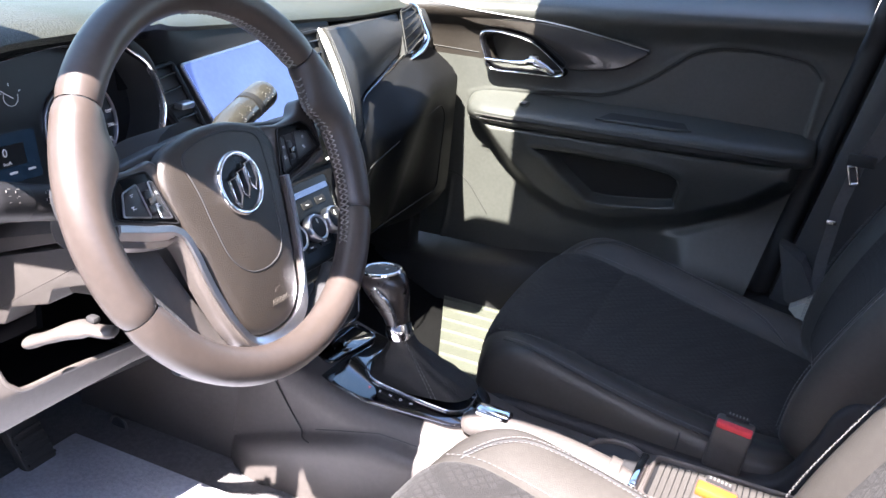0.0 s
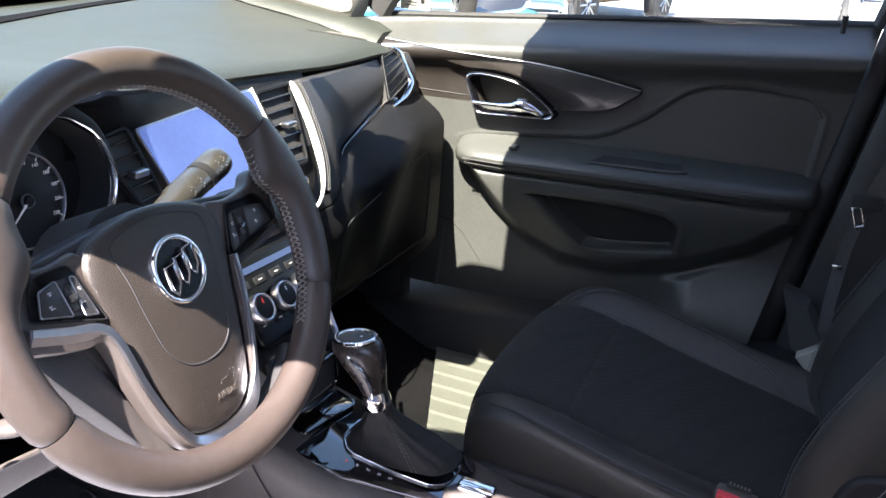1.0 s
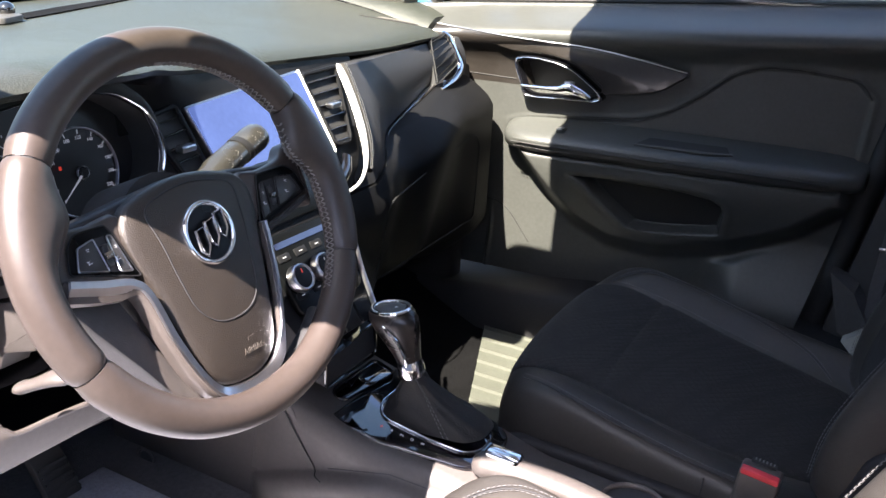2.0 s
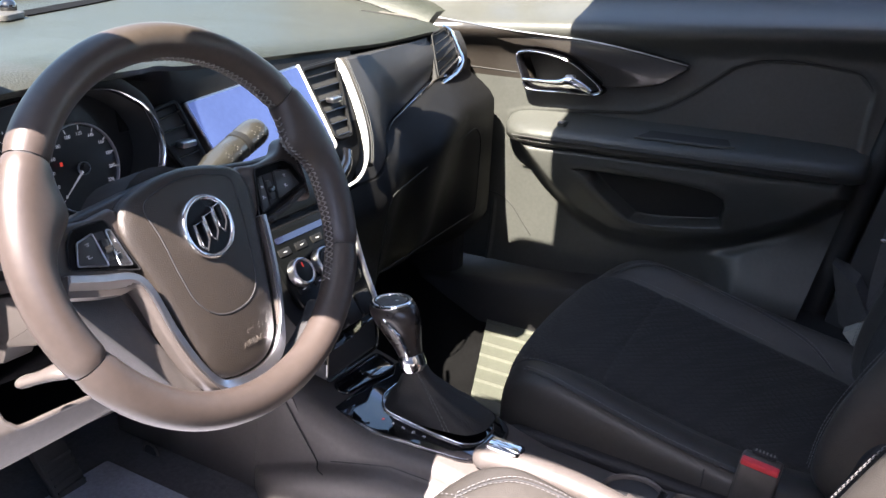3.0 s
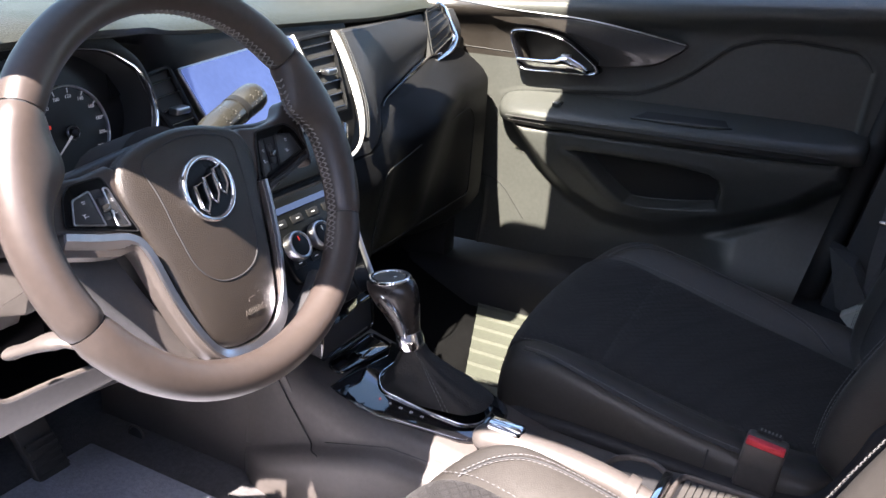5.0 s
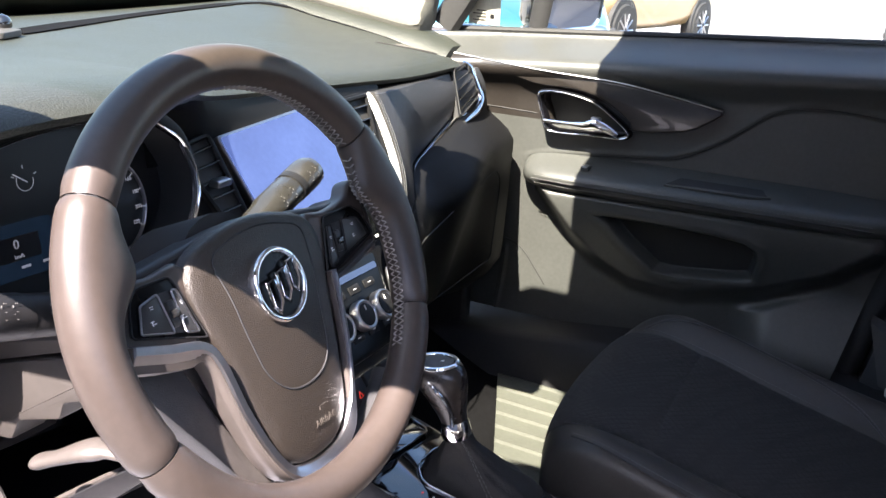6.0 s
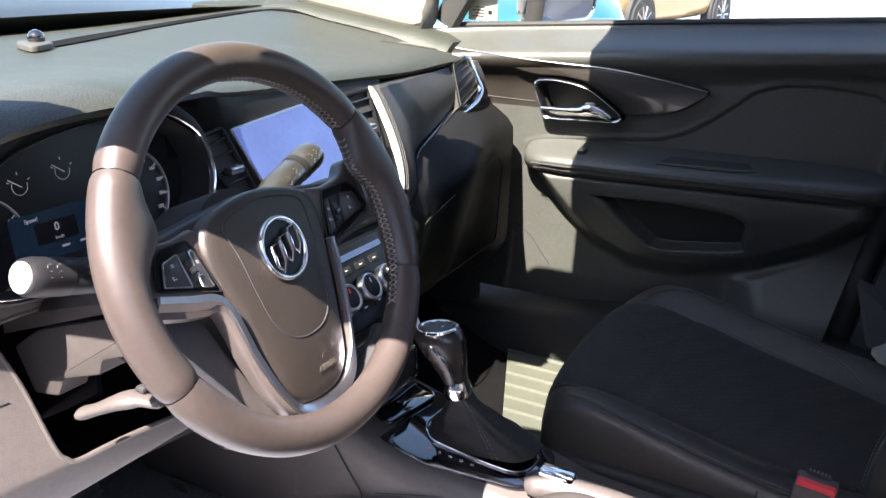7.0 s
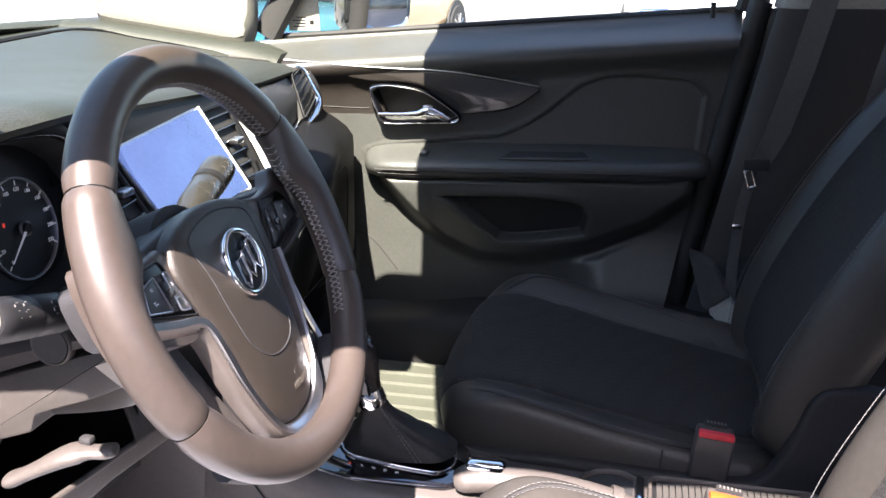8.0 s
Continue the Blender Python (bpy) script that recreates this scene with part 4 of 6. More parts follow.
for i in range(4):
    for j in range(2):
        bx = 0.252 + 0.032 * i
        part("button", plate(rect(bx, -0.118 - 0.052 * j, bx + 0.022, -0.108 - 0.052 * j, 0.002, 2), 0.002, 0.0008), M_STALK, ac, m=SM @ Matrix.Translation((0, 0, 0.0046)))
        part("mark", box((bx + 0.011, -0.113 - 0.052 * j, 0.0048), (0.006, 0.0012, 0.0004)), M_DIALGLOW, ac, m=SM, flat=True)
for i in range(4):
    bx = 0.240 + 0.034 * i
    b_ = part("button", plate(rect(bx, -0.235, bx + 0.030, -0.203, 0.003, 3), 0.008, 0.0015), M_STALK, stack, "hazard light button" if i == 0 else "", m=SM @ Matrix.Translation((0, 0, 0.002)))
    if i == 0:
        tri_ = [(bx + 0.015 + 0.0045 * math.sin(k * 2.0944), -0.221 + 0.0045 * math.cos(k * 2.0944), 0.0025) for k in range(3)]
        part("triangle", tube(tri_, 0.0007, 5, closed=True, up=(0, 0.1, 1)), M_REDGLOW, b_, m=SM)
part("silver_strip", tube(spline([SM @ Vector(q) for q in ((0.407, -0.108, 0.003), (0.401, -0.123, 0.004), (0.386, -0.166, 0.004), (0.374, -0.222, 0.004), (0.372, -0.245, 0.002))], 4), 0.0042, 8, squash=0.7, taper=[float(np.interp(k / 16, (0, 0.15, 0.85, 1), (0.4, 1, 1, 0.7))) for k in range(17)]), M_SATIN, stack, "satin silver side strip")
# gloss black foot of the stack, sweeping down to the console
rings = []
for z, xf, y0, y1 in ((0.82, -0.135, 0.262, 0.390), (0.78, -0.106, 0.264, 0.381), (0.752, -0.086, 0.266, 0.378), (0.735, -0.082, 0.268, 0.384), (0.71, -0.090, 0.270, 0.400), (0.685, -0.106, 0.271, 0.426), (0.66, -0.128, 0.272, 0.432), (0.64, -0.150, 0.272, 0.436), (0.56, -0.16, 0.272, 0.44), (0.46, -0.18, 0.272, 0.445)):
    rings.append([(-0.45, y0, z), (xf - 0.04, y0, z), (xf - 0.012, y0 + 0.010, z), (xf, y0 + 0.035, z), (xf, y1 - 0.035, z), (xf - 0.012, y1 - 0.010, z), (xf - 0.04, y1, z), (-0.45, y1, z)])
part("stack_foot", loft(rings), M_GLOSS, stack, "gloss black lower stack panel", angle=60)
cub = part("cubby", loft([[(x, y, z) for y, z in ((0.296, 0.706 + dz), (0.404, 0.712 + dz), (0.410, 0.668 + dz), (0.292, 0.664 + dz))] for x, dz in ((-0.0955, 0.0), (-0.120, 0.004))]), M_MATT, stack, "small open cubby at the foot of the stack")
part("cubby_edge", tube([(-0.094, y, z) for y, z in rounded([(0.292, 0.660), (0.412, 0.664), (0.406, 0.714), (0.294, 0.708)], 0.010, 4)], 0.0022, 8, closed=True), M_GLOSS, cub)
part("blue_curve", tube(spline([SM @ Vector(q) for q in ((0.470, -0.018, 0.004), (0.455, -0.035, 0.005), (0.43, -0.048, 0.005))], 5), 0.009, 8, squash=0.4, up=(0.827, 0, 0.562)), M_GLOSS, stack)

# unseen end plate added to keep sun off the driver's footwell
part("end_cap", plate([(-0.95, 0.48), (-0.45, 0.48), (-0.42, 0.60), (-0.36, 0.72), (-0.275, 0.82), (-0.262, 0.90), (-0.265, 0.945), (-0.272, 0.985), (-0.95, 1.04)], 0.02, 0.004), M_PLASTIC, dash, m=axes((0, -0.252, 0), (1, 0, 0), (0, 0, 1), (0, -1, 0)))

# ---- instrument cluster ----
cl = thing("instrument_cluster", "instrument cluster with chrome bezel and round speedometer", "instrument cluster", (-0.24, 0, 0.92))
CM = axes((-0.214, 0, 1.0), (0, 1, 0), (-0.17, 0, 0.985), (0.985, 0, 0.17))
bez = [(x / 1.05, y / 1.02) for x, y in ((0.159, 0.0), (0.149, 0.037), (0.129, 0.056), (0.101, 0.070), (0.05, 0.076), (0.0, 0.0755), (-0.055, 0.0685), (-0.105, 0.052), (-0.150, 0.015), (-0.165, -0.030), (-0.14, -0.060), (-0.07, -0.072), (0.03, -0.073), (0.11, -0.066), (0.146, -0.036))]
bo = [(q.x * 1.05, q.y * 1.02) for q in spline([(x, y, 0) for x, y in bez], 5, True)]
bi = [(x * 0.975 + 0.0, y * 0.965) for x, y in bo]
part("bezel", plate(bo, 0.008, 0.003, hole=bi), M_CHROME, cl, "bright chrome bezel", m=CM)
part("cowl", loft([[(x * 1.0, y * 1.0, -0.004) for x, y in bo], [(x * 0.95, y * 0.94, -0.054) for x, y in bo]], caps=False), M_MATT, cl, m=CM)
part("hood_lining", plate([(x * 1.05, y * (1.22 if y > 0 else 1.06)) for x, y in bo], 0.03, 0.003, hole=[(x * 1.0, y * 1.0) for x, y in bo]), M_MATT, cl, m=CM @ Matrix.Translation((0, 0, -0.006)))
part("dial_plate", plate([(x * 0.96, y * 0.95) for x, y in bo], 0.004), M_DIAL, cl, m=CM @ Matrix.Translation((0, 0, -0.049)))
for name_, cx, cy, rad, marks in (("speedometer", 0.077, -0.012, 0.050, ["0", "20", "40", "60", "80", "100", "120", "140", "160", "180", "200", "220"]), ("tachometer", -0.105, -0.022, 0.047, ["0", "1", "2", "3", "4", "5", "6", "7"])):
    gm = CM @ Matrix.Translation((cx, cy, -0.045))
    dial = part(name_, ring(rad, rad - 0.002, 0.004, 48, 0.0008), M_SATIN, cl, "round white-marked " + name_, m=gm)
    n = len(marks)
    for k, tx in enumerate(marks):
        a = radians(225 - 270 * k / (n - 1))
        if name_ == "speedometer":
            a = radians(223 - 255 * k / (n - 1))
        text(tx, 0.0054, gm @ Matrix.Translation((math.cos(a) * (rad - 0.012), math.sin(a) * (rad - 0.012), 0)), M_DIALGLOW, dial, "number")
        part("tick", box((rad - 0.0055, 0, 0), (0.005, 0.0011, 0.0004)), M_DIALGLOW, dial, m=gm @ Matrix.Rotation(a, 4, "Z"), flat=True)
    a = radians(220)
    part("needle", loft([[(0, -0.0016, 0.003), (0, 0.0016, 0.003), (0, 0, 0.005)], [(rad * 0.82, -0.0004, 0.003), (rad * 0.82, 0.0004, 0.003), (rad * 0.82, 0, 0.004)]]), M_DIALGLOW, dial, m=gm @ Matrix.Rotation(a, 4, "Z"))
    part("needle_hub", disc(0.0050, 0.005, 24, 0.0015), M_MATT, dial, m=gm @ Matrix.Translation((0, 0, 0.006)))
    part("needle_ring", ring(0.0075, 0.0066, 0.003, 24, 0.0005), M_SATIN, dial, m=gm @ Matrix.Translation((0, 0, 0.003)))
    if name_ == "speedometer":
        part("warning_lamp", box((-0.026, 0.010, 0.0005), (0.0032, 0.0042, 0.0005), 0.0002), M_REDGLOW, dial, m=gm, flat=True)
for cx, cy in ((-0.056, 0.026), (-0.006, 0.031)):
    gm = CM @ Matrix.Translation((cx, cy, -0.045))
    part("small_gauge", tube([(0.0085 * math.cos(radians(a)), 0.0085 * math.sin(radians(a)), 0) for a in range(150, 390, 16)], 0.0003, 5), M_DIALGLOW, cl, m=gm)
    part("small_needle", box((-0.006, 0.0, 0.001), (0.016, 0.0007, 0.0006)), M_DIALGLOW, cl, m=gm @ Matrix.Rotation(radians(-35), 4, "Z"))
    for a in (25, 90, 155):
        part("tick", box((0.0125, 0, 0), (0.003, 0.0008, 0.0004)), M_DIALGLOW, cl, m=gm @ Matrix.Rotation(radians(a), 4, "Z"), flat=True)
dm = CM @ Matrix.Translation((-0.033, -0.024, -0.043))
dsp = part("info_display", plate(rect(-0.044, -0.026, 0.044, 0.022, 0.004), 0.004), M_TEALSCR, cl, "small lit driver information display", m=dm)
part("dark_box", plate(rect(-0.020, -0.010, 0.028, 0.011), 0.001), M_DIAL, dsp, m=dm @ Matrix.Translation((0, 0, 0.0006)), flat=True)
text("Speed", 0.0062, dm @ Matrix.Translation((-0.022, 0.0160, 0.0006)), M_DIALGLOW, dsp, "lettering")
text("0", 0.0115, dm @ Matrix.Translation((0.004, 0.004, 0.0014)), M_DIALGLOW, dsp, "number")
text("km/h", 0.0048, dm @ Matrix.Translation((0.005, -0.0065, 0.0014)), M_DIALGLOW, dsp, "lettering")
for k in range(2):
    part("bar", box((0.010 + 0.022 * k, -0.0165, 0.0008), (0.009, 0.0022, 0.0004)), M_DIALGLOW, dsp, m=dm, flat=True)

# ---- driver's knee panel and pedals ----
knee = thing("knee_panel", "dark grey lower dashboard panel with an open storage recess", "dashboard panel", (-0.25, -0.05, 0.65))
bm = bmesh.new()
nx, nz = 190, 120
Y, Z = np.meshgrid(np.linspace(-0.262, 0.235, nx), np.linspace(1.00, 0.66, nz))
knee_x = lambda Y, Z: -0.235 + 0.060 * step(0.88 - Z, 0.0, 0.18) + 0.16 * Y - 0.50 * np.clip(0.752 - Z, 0, 0.1) - 0.14 * np.clip((0.708 + 0.14 * np.clip(Y + 0.12, 0, 0.18) - Z) / 0.05, 0, 1) ** 2
XS = knee_x(Y, Z)
mouth = [tuple(q)[:2] for q in spline([(y, z, 0) for y, z in [(-0.125, 0.892), (-0.110, 0.870), (-0.098, 0.830), (-0.093, 0.770), (-0.086, 0.756), (-0.074, 0.750), (-0.03, 0.752), (0.07, 0.752), (0.10, 0.765), (0.10, 0.89), (-0.06, 0.90)]], 4, True)]
rec = sdf(Y, Z, mouth)
g_z, g_y = np.gradient(rec, Z[:, 0], Y[0])
near = np.abs(rec) < 0.0017
Y, Z = np.where(near, Y - rec * g_y, Y), np.where(near, Z - rec * g_z, Z)
rec = np.where(near, 0.0, rec)
XS = XS - 0.09 * step(Z, 0.915, 0.935) * step(Y, -0.20, -0.17)
grid = [[bm.verts.new((XS[i, j], Y[i, j], Z[i, j])) for j in range(nx)] for i in range(nz)]
for i in range(nz - 1):
    for j in range(nx - 1):
        if rec[i:i + 2, j:j + 2].mean() <= 0.0003:
            bm.faces.new((grid[i][j], grid[i][j + 1], grid[i + 1][j + 1], grid[i + 1][j]))
bmesh.ops.delete(bm, geom=[v for v in bm.verts if not v.link_faces], context="VERTS")
part("panel", bm, M_CONSOLE, knee)
part("recess_lip", tube([(float(knee_x(y, z)) - 0.0022, y, z) for y, z in mouth], 0.0032, 8, closed=True, up=(1, 0, 0)), M_CONSOLE, knee, "rounded edge of the storage recess")
# near-black lining: the recess's shade is put into its colour
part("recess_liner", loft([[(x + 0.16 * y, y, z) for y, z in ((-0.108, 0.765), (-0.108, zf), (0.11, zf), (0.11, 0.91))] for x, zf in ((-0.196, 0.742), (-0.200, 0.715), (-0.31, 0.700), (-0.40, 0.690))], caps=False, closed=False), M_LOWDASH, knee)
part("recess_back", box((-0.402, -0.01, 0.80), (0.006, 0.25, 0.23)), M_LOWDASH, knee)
part("panel_seam", tube([(float(np.interp(y, np.linspace(-0.262, 0.235, nx), XS[62])) + 0.0006, y, float(Z[62, 0])) for y in np.linspace(-0.255, -0.115, 12)], 0.0009, 6), M_MATT, knee)
part("side_panel", plate([tuple(q)[:2] for q in spline([(-0.50, 0.45, 0), (-0.085, 0.45, 0), (-0.086, 0.52, 0), (-0.100, 0.57, 0), (-0.120, 0.605, 0), (-0.140, 0.64, 0), (-0.165, 0.70, 0), (-0.19, 0.82, 0), (-0.50, 0.82, 0)], 1, True)], 0.02, 0.0015), M_CONSOLE, knee, m=axes((0, 0.2700, 0), (1, 0, 0), (0, 0, 1), (0, -1, 0)))
part("plug", disc(0.013, 0.006, 24, 0.002), M_MATT, knee, "round plastic plug", m=axes((-0.405, 0.2480, 0.462), (1, 0, 0), (0, 0, 1), (0, -1, 0)))
part("plug_rim", ring(0.017, 0.0135, 0.003, 24, 0.001), M_CONSOLE, knee, m=axes((-0.405, 0.2480, 0.462), (1, 0, 0), (0, 0, 1), (0, -1, 0)))
for nm, c, sz in (("brake_pedal", (-0.42, -0.04, 0.57), (0.02, 0.085, 0.06)), ("accelerator_pedal", (-0.43, 0.112, 0.492), (0.018, 0.052, 0.125))):
    pe = thing(nm, "black ribbed rubber " + nm.replace("_", " "), "pedal", (c[0], c[1], c[2] - 0.06))
    part("pad", box(c, sz, 0.006, m=Matrix.Rotation(radians(-35), 4, "Y")), M_TYRE, pe)
    part("arm", tube([c, (c[0] - 0.12, c[1], c[2] + 0.05), (c[0] - 0.2, c[1], c[2] + 0.25)], 0.008, 8, up=(0, 1, 0)), M_MATT, pe)
    for k in range(5):
        part("rib", box((0.012, 0, -0.02 + 0.011 * k), (0.004, sz[1] * 0.85, 0.004)), M_TYRE, pe, m=Matrix.Translation(c) @ Matrix.Rotation(radians(-35), 4, "Y"))
fm = thing("floor_mat", "grey-blue carpet mat in the driver footwell", "floor mat", (-0.2, -0.05, 0.462))
part("mat", box((-0.12, -0.06, 0.468), (0.62, 0.50, 0.014), 0.005), M_FLOORMAT, fm)

# ---- centre console ----
con = thing("centre_console", "grey plastic centre console with gloss black shifter panel", "console", (0.2, YC, 0.46))
rings = []
for x, zt, y0, y1, k in ((-0.30, 0.66, 0.288, 0.445, 0.0), (-0.222, 0.658, 0.281, 0.448, 0.0), (-0.210, 0.656, 0.278, 0.448, 0.28), (-0.195, 0.654, 0.276, 0.448, 0.58), (-0.175, 0.652, 0.2745, 0.450, 0.85), (-0.15, 0.648, 0.274, 0.452, 1.0), (-0.10, 0.633, 0.276, 0.455, 1.0), (-0.03, 0.615, 0.275, 0.455, 1.0), (0.02, 0.604, 0.283, 0.455, 1.0), (0.08, 0.592, 0.298, 0.455, 1.0), (0.13, 0.580, 0.305, 0.452, 1.0), (0.17, 0.572, 0.303, 0.45, 1.0), (0.30, 0.572, 0.298, 0.44, 1.0), (0.36, 0.580, 0.298, 0.435, 1.0), (0.62, 0.580, 0.296, 0.43, 1.0)):
    e = 0.030 * k
    zl = min(zt - 0.030, float(np.interp(x, (-0.3, -0.2, -0.14, -0.04, 0.05, 0.1), (0.495, 0.503, 0.530, 0.562, 0.583, 0.59))))
    rings.append([(x, y0 - e - 0.002, 0.45), (x, y0 - e - 0.002, zl - 0.022), (x, y0 - e, zl - 0.009), (x, y0 - e * 0.75, zl - 0.001), (x, y0 - e * 0.42, zl + 0.003), (x, y0 - 0.008, zl + 0.007), (x, y0 - 0.006, max(zt - 0.035, zl + 0.012)), (x, y0 - 0.002, zt - 0.010), (x, y0 + 0.010, zt), (x, y1 - 0.010, zt), (x, y1, zt - 0.008), (x, y1 + 0.004, 0.45)])
part("body", loft(rings), M_CONSOLE, con, angle=60)
part("seam", tube(spline([(-0.152, 0.2665, 0.640), (-0.132, 0.2672, 0.605), (-0.108, 0.2672, 0.570), (-0.094, 0.2660, 0.552), (-0.086, 0.2560, 0.548), (-0.072, 0.2500, 0.5475)], 5), 0.0011, 6), M_MATT, con)
part("seam", tube([(x, y - 0.0078, z + 0.0068) for x, y, z in ((-0.072, 0.2755, 0.552), (-0.03, 0.275, 0.5645), (0.02, 0.283, 0.5735), (0.07, 0.2955, 0.564))], 0.0010, 6), M_MATT, con)
# shifter panel: slopes down to the rear
PM = axes((0.0, 0.384, 0.613), (0.983, 0, -0.183), (0, 1, 0), (0.183, 0, 0.983))
so = rounded([(-0.155, -0.090), (-0.076, -0.097), (-0.018, -0.098), (0.055, -0.076), (0.110, -0.058), (0.130, -0.018), (0.120, 0.046), (0.080, 0.062), (-0.155, 0.062)], 0.02, 5)
sp_ = part("shift_panel", plate(so, 0.02, 0.004, 3), M_GLOSS, con, "gloss black shifter panel", m=PM)
ro = rounded([(-0.052, -0.028), (-0.030, -0.054), (0.040, -0.049), (0.090, -0.040), (0.106, -0.018), (0.104, 0.024), (0.088, 0.040), (0.03, 0.046), (-0.052, 0.032)], 0.020, 5)
ri = [(0.033 + (x - 0.033) * 0.970, y * 0.95) for x, y in ro]
part("shift_ring", plate(ro, 0.004, 0.0012, hole=ri), M_CHROME, sp_, "thin chrome ring", m=PM @ Matrix.Translation((0, 0, 0.004)))
part("front_tray", plate(rounded([(-0.112, -0.060), (-0.086, -0.066), (-0.074, 0.045), (-0.115, 0.050)], 0.012, 4), 0.003, 0.0012), M_GLOSS, sp_, m=PM @ Matrix.Translation((0, 0, 0.004)))
part("tray_rim", tube([(q[0], q[1], 0.004) for q in rounded([(-0.112, -0.060), (-0.086, -0.066), (-0.074, 0.045), (-0.115, 0.050)], 0.012, 4)], 0.0022, 6, closed=True), M_GLOSS, sp_, m=PM)
for k, tx in enumerate("PRNDM"):
    text(tx, 0.0062, PM @ Matrix.Translation((-0.020 + 0.0150 * k, -0.0680 + 0.002 * k, 0.0008)) @ Matrix.Rotation(radians(14), 4, "Z"), M_REDGLOW if k == 0 else M_DIALGLOW, sp_, "letter")
# boot and knob
sh = thing("gear_shifter", "automatic shift lever with chrome-edged knob and leather boot", "gear lever", (0.03, 0.384, 0.61))
top_c, bot_c = Vector((0.0, 0.358, 0.690)), Vector((0.034, 0.385, 0.612))
rings = []
for k in range(15):
    t = k / 14
    c = bot_c.lerp(top_c, t)
    s = (1 - t) ** 1.15 * 0.88 + 0.12 + 0.05 * math.sin(math.pi * min(1, t * 2.5)) * (t < 0.4)
    ring_ = []
    for i, (x, y) in enumerate(ri):
        fold = 1 + (0.05 * math.sin(i * 0.9 + 11 * t) + 0.03 * math.sin(i * 0.5 - 17 * t)) * math.sin(math.pi * min(1, t * 1.2))
        rr = Vector(((x - 0.033) * s * fold, y * s * fold, 0))
        rmin = 0.0165
        if rr.length < rmin:
            rr = rr.normalized() * rmin
        ring_.append(c + rr)
    rings.append(ring_)
part("boot", loft(rings), M_BOOT, sh, "black stitched leather boot")
for row in (0, 1):
    part("stitching", stitches([r_[17] * (1 - 0.35 * row) + r_[18] * 0.35 * row + Vector((0.001, -0.0005, 0.001)) for r_ in rings], 0.004, 0.0025, 0.0006), M_THREAD, sh, flat=True)
KA = Vector((-0.22, -0.05, 0.97)).normalized()
kx = Vector((1, 0, 0.22)).normalized()
ky_ = KA.cross(kx).normalized()
KM = axes((0.0, 0.358, 0.684), kx * 1.3, ky_ * 1.3, KA)
part("collar", tube([(0, 0, -0.002), (0, 0, 0.004), (0, 0, 0.016), (0, 0, 0.020)], 0.0145, 20, up=(0, 1, 0), taper=[0.95, 1.0, 0.92, 0.85]), M_CHROME, sh, m=KM)
kr = []
for h, a, b, ox in ((0.016, 0.012, 0.012, 0.0), (0.030, 0.014, 0.0135, -0.001), (0.048, 0.019, 0.0165, -0.003), (0.064, 0.024, 0.0195, -0.006), (0.078, 0.0265, 0.021, -0.008), (0.088, 0.025, 0.020, -0.009), (0.093, 0.020, 0.0165, -0.009)):
    kr.append([(ox + a * math.cos(2 * math.pi * j / 24), b * math.sin(2 * math.pi * j / 24), h + 0.12 * (-a * math.cos(2 * math.pi * j / 24)) * (h > 0.06)) for j in range(24)])
kb = part("knob", loft(kr), M_KNOB, sh, "black shift knob with chrome edges", m=KM, angle=60)
tp = [(-0.009 + 0.0195 * math.cos(2 * math.pi * j / 32), 0.016 * math.sin(2 * math.pi * j / 32), 0.0935 - 0.12 * (0.0195 * math.cos(2 * math.pi * j / 32))) for j in range(32)]
part("top_ring", tube(tp, 0.0032, 8, closed=True), M_CHROME, kb, m=KM)
part("top_button", loft([[(-0.009 + (q[0] + 0.009) * s_, q[1] * s_, q[2] + dz) for q in tp] for s_, dz in ((0.86, -0.004), (0.84, 0.001), (0.6, 0.0022), (0.1, 0.0025))]), M_PLASTIC, kb, m=KM)
for sy in (-1, 1):
    part("chrome_blade", tube(spline([(-0.020, sy * 0.012, 0.090), (-0.004, sy * 0.0205, 0.074), (0.004, sy * 0.018, 0.055), (0.006, sy * 0.0145, 0.036), (0.004, sy * 0.012, 0.018)], 6), 0.0024, 8, squash=0.8, up=(1, 0, 0)), M_CHROME, kb, m=KM)
for sx in (-1, 1):
    part("mark", box((-0.009 + sx * 0.007, 0, 0.0962 - 0.12 * sx * 0.007), (0.003, 0.0012, 0.0006)), M_WHITE, kb, m=KM, flat=True)

# handbrake
hb = thing("handbrake_lever", "grey handbrake lever with a chrome release button", "handbrake", (0.30, 0.345, 0.57))
hp_ = spline([(0.112, 0.336, 0.596), (0.135, 0.338, 0.602), (0.18, 0.341, 0.604), (0.24, 0.344, 0.600), (0.30, 0.346, 0.590), (0.345, 0.347, 0.575)], 5)
part("grip", tube(hp_, 0.0215, 14, squash=0.80, taper=[min(1, 0.62 + 0.12 * k) if k < 5 else 1.0 - 0.012 * (k - 5) for k in range(len(hp_))]), M_CONSOLE, hb, sub=1)
part("release_button", box((0.151, 0.340, 0.6205), (0.050, 0.022, 0.015), 0.0065, 4), M_CHROME, hb, "chrome release button")
part("collar", tube([(0.305, 0.346, 0.589), (0.318, 0.3465, 0.585)], 0.0225, 14, squash=0.8), M_CONSOLE, hb)
